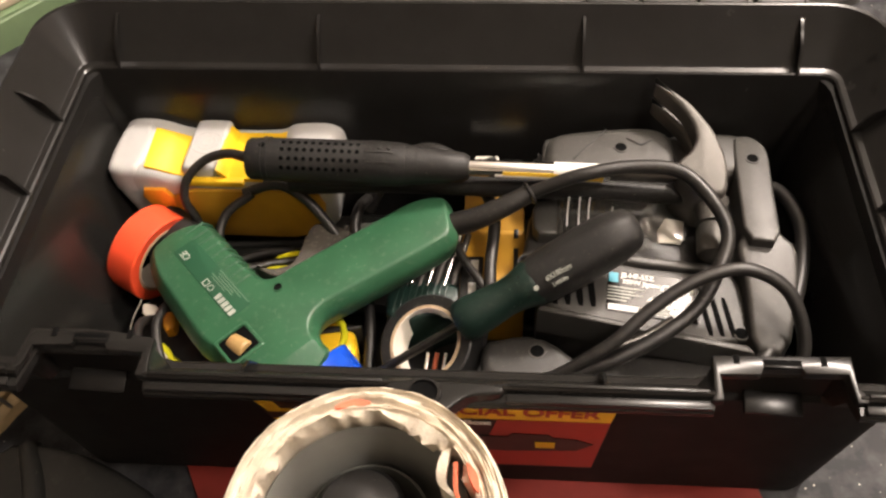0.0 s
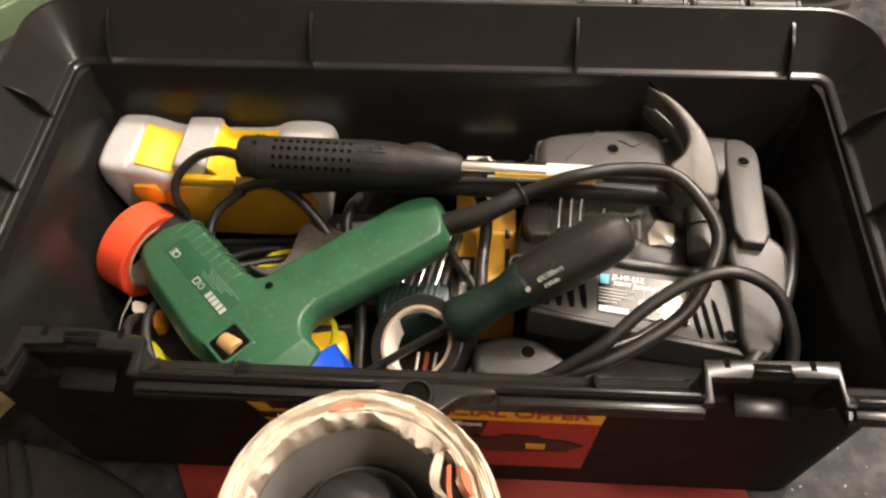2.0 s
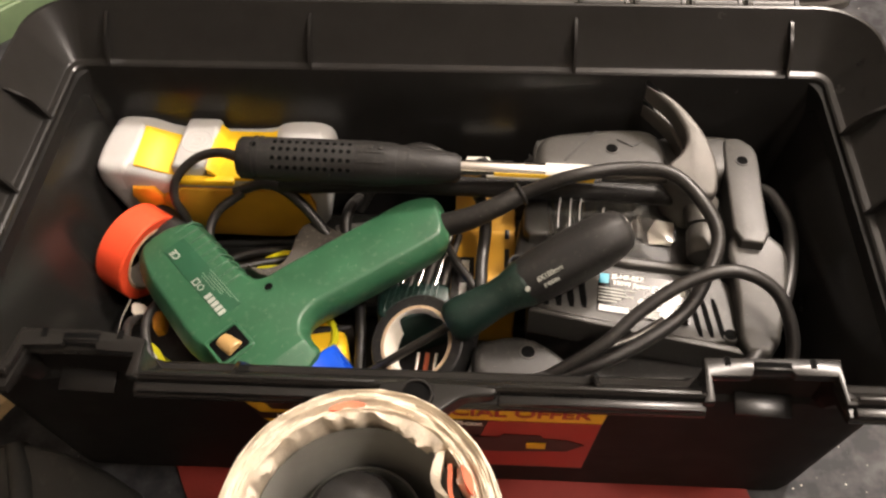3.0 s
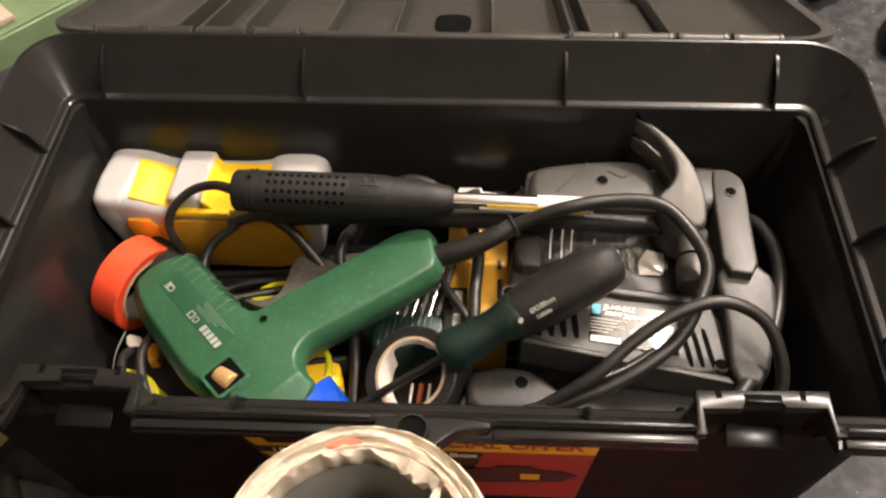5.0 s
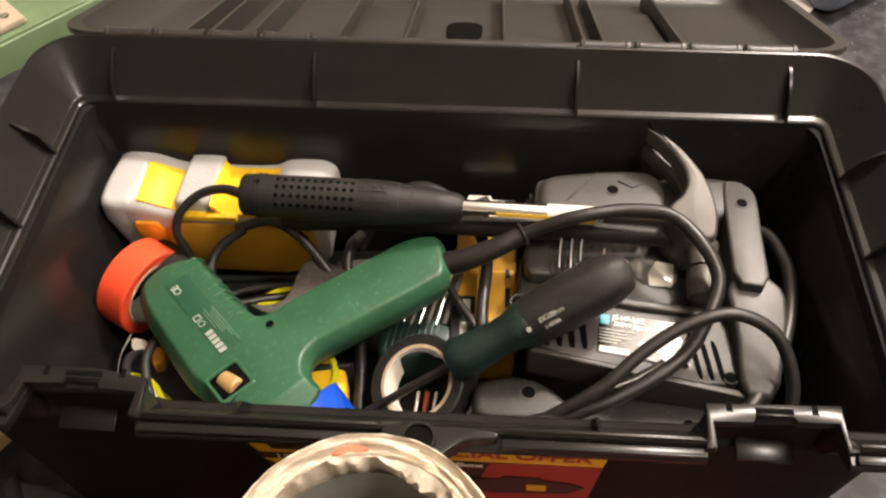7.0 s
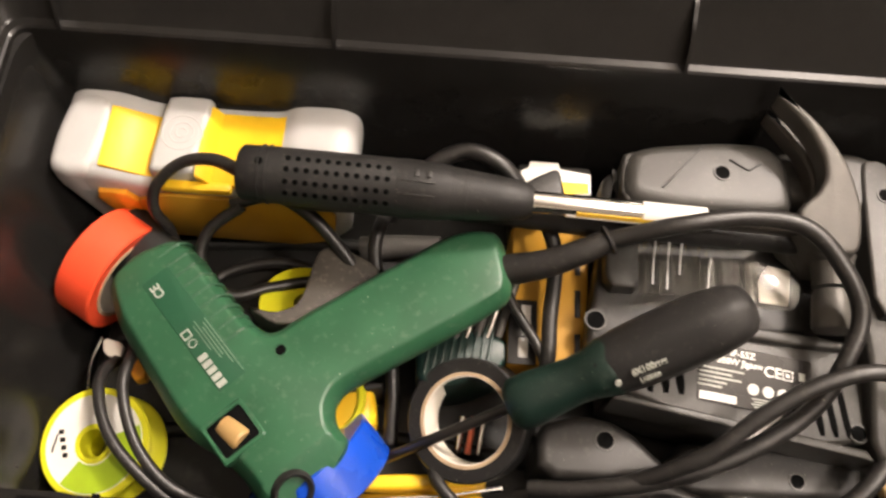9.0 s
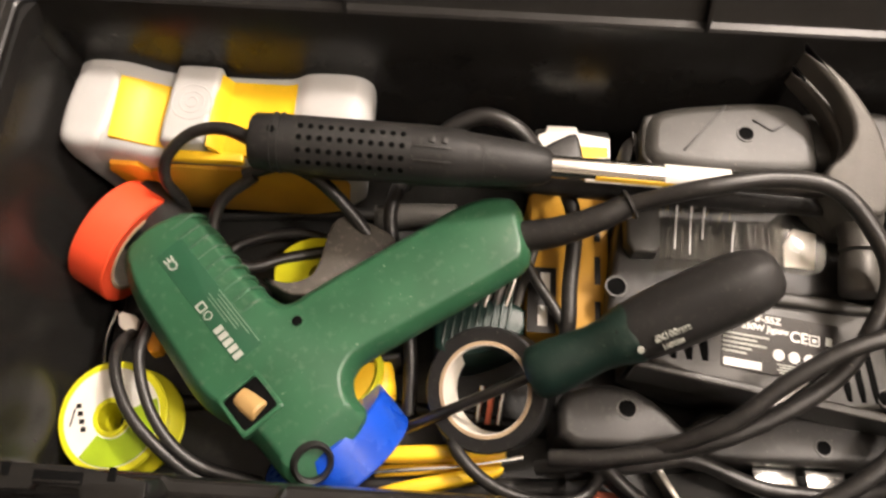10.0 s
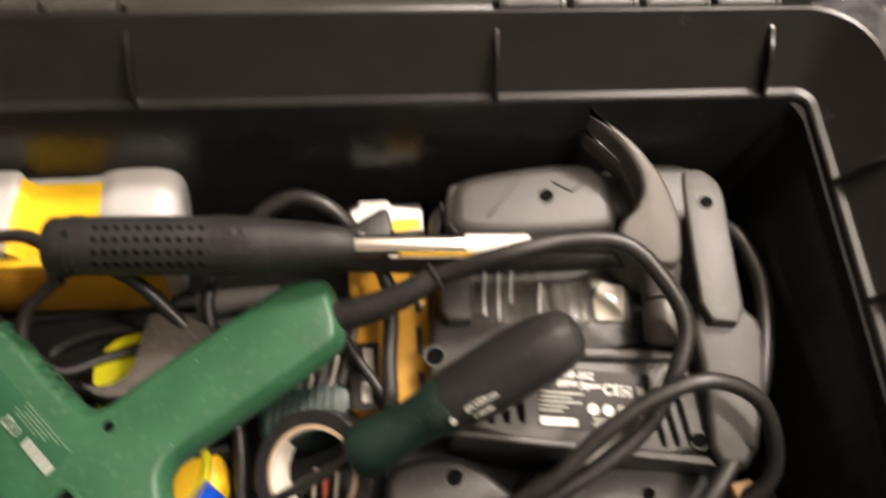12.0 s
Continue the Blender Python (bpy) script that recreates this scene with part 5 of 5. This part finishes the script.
# ---- the torn roll in front of the box ----
def paper_roll():
    p = thing("paper_roll", "torn cream paper roll standing before the toolbox", "paper roll", (-0.0105, -0.1785, G))
    n, top = 200, 0.1855

    def ragged(a, amp, k):
        return amp * (noise.noise((math.cos(a) * k, math.sin(a) * k, 3.1)) + 0.6 * noise.noise((math.cos(a) * k * 3, math.sin(a) * k * 3, 7.7)))

    levels = [(0.0458, 0.0, 0, 0), (0.0460, 0.09, 0, 0), (0.0460, top - 0.004, 0.0004, 0.0006), (0.0452, top - 0.0008, 0.0006, 0.0009)]
    for k in range(18):
        levels.append((0.0446 - 0.00050 * k, top + (0.0006 if k % 2 else -0.0005) + 0.0004 * math.sin(k * 2.3), 0.0005, 0.0016))
    levels += [(0.0352, top - 0.0006, 0.0040, 0.0022), (0.0349, top - 0.0022, 0.0048, 0.0026), (0.0354, top - 0.006, 0.0034, 0.0026), (0.0362, top - 0.02, 0.0004, 0.0), (0.0362, 0.0, 0, 0)]
    rings = []
    for j, (r, z, ar, az) in enumerate(levels):
        ring = []
        for i in range(n):
            a = 2 * math.pi * i / n
            rr = r + ragged(a + j * 0.02, ar, 3.4 if r < 0.0356 else 2.2)
            zz = z + ragged(a + j * 0.9, az, 3.5)
            ring.append((rr * math.cos(a), rr * math.sin(a), zz))
        rings.append(ring)
    part("paper_wall", loft(rings, cap0=False, cap1=False, closed=True), PAPER, p, sharp=32)
    part("inner_film", lathe([(0.0335, 0.002), (0.0342, 0.002), (0.0347, top - 0.009), (0.0341, top - 0.008)], 64, closed=True), PAPER_DARK, p, "grey plastic inner film")
    part("black_knob", lathe([(0.0165, 0.01), (0.0170, 0.140), (0.0161, 0.151), (0.0135, 0.1565), (0.006, 0.1585), (0.001, 0.159)], 40, Matrix.Translation((-0.0050, 0.0120, 0.004))), RUBBER, p, "black rounded handle end")
    part("film_wrap", lathe([(0.0215, 0.05), (0.0225, 0.05), (0.0222, 0.149), (0.0212, 0.150)], 48, Matrix.Translation((-0.0030, 0.0100, 0)), True), PAPER_DARK, p)
    for a0, a1, r, mt, nm, lift in ((92, 110, 0.0385, SALMON, "orange_layer", 0.0012), (14, 30, 0.0368, SALMON, "orange_layer", 0.0014)):
        rows = []
        for k in range(13):
            a = radians(a0 + (a1 - a0) * k / 12)
            w = 0.0012 * math.sin(math.pi * (k + 0.3) / 12.6) + 0.0002
            rows.append([((r + d) * math.cos(a), (r + d) * math.sin(a), top + z) for d, z in ((-w, lift - 0.004), (-w, lift - 0.0004), (w, lift), (w, lift - 0.004))])
        part(nm, loft(rows), mt, p)
    rows = []
    for k in range(11):
        t = k / 10
        a = radians(44 - 46 * t)
        r = 0.0345 - 0.0085 * math.sin(math.pi * min(1, t * 1.2)) * (1 - 0.3 * t)
        rows.append([(r * math.cos(a) + dx, r * math.sin(a), top - 0.0015 + dz) for dx, dz in ((0.0012, -0.009), (-0.0006, -0.009), (-0.0012 - 0.0008 * math.sin(9 * t), -0.001 + 0.0012 * math.sin(14 * t)), (0.0014, 0.0006))])
    part("torn_curl", loft(rows), PAPER, p, "curled torn paper flap")
    rows = []
    for k in range(9):
        t = k / 8
        a = radians(36 - 36 * t)
        r = 0.0326 - 0.0040 * math.sin(math.pi * t)
        rows.append([(r * math.cos(a) + dx, r * math.sin(a), top - 0.0008 + dz) for dx, dz in ((0.0026, -0.006), (0.0012, -0.006), (0.0010, 0.0004), (0.0024, 0.0010))])
    part("orange_flap", loft(rows), SALMON, p, "orange inner layer of the flap")
    return p


paper_roll()


# ---- around the toolbox ----
tagged(part("red_board", slab([(-0.145, -0.078), (0.165, -0.078), (0.172, -0.100), (0.180, -0.240), (-0.060, -0.300), (-0.105, -0.150)], G, G + 0.0035, 0.001, 3, 0), RED_SHEET), "flat dark red board under the front of the toolbox", "board")


def green_case():
    m = frame_from((-0.346, 0.280, G), (0.66, 0.75, 0), (0, 0, 1))
    c = thing("green_case", "pale green painted metal case beside the toolbox", "case")
    c.matrix_world = m
    part("body", slab(rounded(-0.30, 0.30, 0.0, 0.28, 0.010, 4), 0.0, 0.026, 0.002, 3, 0), CASE_GREEN, c)
    part("edge_strip", box(0.58, 0.003, 0.003, 0.001, (0, 0.0035, 0.0265)), CASE_GREEN, c)
    so = part("socket_plate", moved(box(0.075, 0.050, 0.006, 0.0012), pose(-0.030, 0.036, 0.0295)), BEIGE, c, "beige socket plate")
    for i in range(4):
        for j in range(3):
            part("socket", lathe([(0.0016, 0), (0.0016, 0.0016), (0.0034, 0.0018), (0.0038, 0)], 16, pose(-0.055 + 0.017 * i, 0.022 + 0.014 * j, 0.0322), True), CHROME, so)
    return c


green_case()
tagged(part("paper_slip", box(0.050, 0.090, 0.002, 0.0004, (0.285, 0.395, G + 0.0012), Matrix.Rotation(radians(-38), 4, "Z")), STICKER_W), "bright white paper slip lying behind the toolbox", "paper")


def spray_bottle():
    b = thing("bottle", "blue-grey plastic bottle lying on the worktop", "bottle")
    part("body", lathe([(0.004, 0), (0.018, 0.002), (0.021, 0.008), (0.021, 0.10), (0.014, 0.115), (0.008, 0.120)], 32, aim((0.300, 0.372, G + 0.021), (0.375, 0.43, G + 0.021))), GLASS_BLUE, b)
    part("cap", lathe([(0.0085, 0), (0.0095, 0.001), (0.0095, 0.014), (0.006, 0.016)], 24, aim((0.395, 0.4455, G + 0.021), (0.47, 0.5035, G + 0.021))), RUBBER, b)
    return b


spray_bottle()
tagged(part("black_grip", slab([(0.345, 0.30), (0.362, 0.345), (0.40, 0.36), (0.41, 0.30), (0.37, 0.28)], G, G + 0.022, 0.006, 4, 2), RUBBER), "black rubber grip lying on the worktop", "grip")
for k, (x, y, r) in enumerate(((0.262, 0.235, 0.0016), (0.292, 0.286, 0.0013), (0.275, 0.31, 0.0011), (0.33, 0.262, 0.0012), (0.30, 0.222, 0.0009), (0.315, 0.325, 0.001))):
    tagged(part("crumb", lathe([(r * 0.3, 0), (r, r * 0.4), (r * 0.8, r), (r * 0.2, r * 1.3)], 6, Matrix.Translation((x, y, G))), STICKER_W), "pale crumb of swarf lying on the worktop", "crumb", group="crumbs on the worktop")


def wooden_peg():
    w = thing("wooden_peg", "pale wooden clothes peg lying on the worktop", "peg")
    for dx, a in ((0.0, 10), (0.010, -4)):
        part("half", moved(slab([(-0.004, -0.034), (0.003, -0.036), (0.005, -0.010), (0.003, 0.004), (0.005, 0.030), (-0.003, 0.034), (-0.005, 0.010), (-0.003, -0.006)], 0, 0.009, 0.0012, 3, 1), pose(-0.252 + dx, -0.068, G + 0.012, 0, 0, a - 28)), WOOD, w)
    part("spring", tube([(-0.256, -0.068, G + 0.022), (-0.247, -0.064, G + 0.023), (-0.238, -0.068, G + 0.021)], 0.0011, 8, 4), DARK_STEEL, w)
    return w


wooden_peg()


def black_tray():
    b = thing("black_tray", "dark ridged plastic tray beside the toolbox", "tray")
    part("body", moved(slab([(-0.055, -0.075), (0.060, -0.075), (0.066, 0.020), (0.010, 0.034), (-0.050, 0.030)], 0, 0.010, 0.004, 4, 2), pose(-0.205, -0.120, G, 0, 0, -14)), BAG, b)
    for k in range(2):
        part("fold", tube([(-0.262 + 0.034 * k, -0.085, G + 0.006), (-0.246 + 0.034 * k, -0.12, G + 0.008), (-0.235 + 0.03 * k, -0.17, G + 0.006)], 0.0065, 14), BAG, b)
    return b


black_tray()
tagged(part("red_strip", box(0.050, 0.030, 0.012, 0.003, (-0.275, -0.030, G + 0.006), Matrix.Rotation(radians(-30), 4, "Z")), RED_SHEET), "dark red block beside the wooden peg", "block")


def unseen_lamp_mount(at):
    l = thing("unseen_lamp_mount", "unseen round ceiling mount added above a light", "lamp", group="ceiling lamps")
    part("rose", lathe([(0.002, 2.15), (0.06, 2.15), (0.06, 2.13), (0.002, 2.125)], 32, Matrix.Translation((at[0], at[1], 0))), CEIL, l)
    part("rod", lathe([(0.006, 2.12), (0.006, 2.13)], 12, Matrix.Translation((at[0], at[1], 0))), CHROME, l)
    return l


# unseen mounts; the second only goes with the added fill light
for at in (LAMP_AT, FILL_AT):
    unseen_lamp_mount(at)
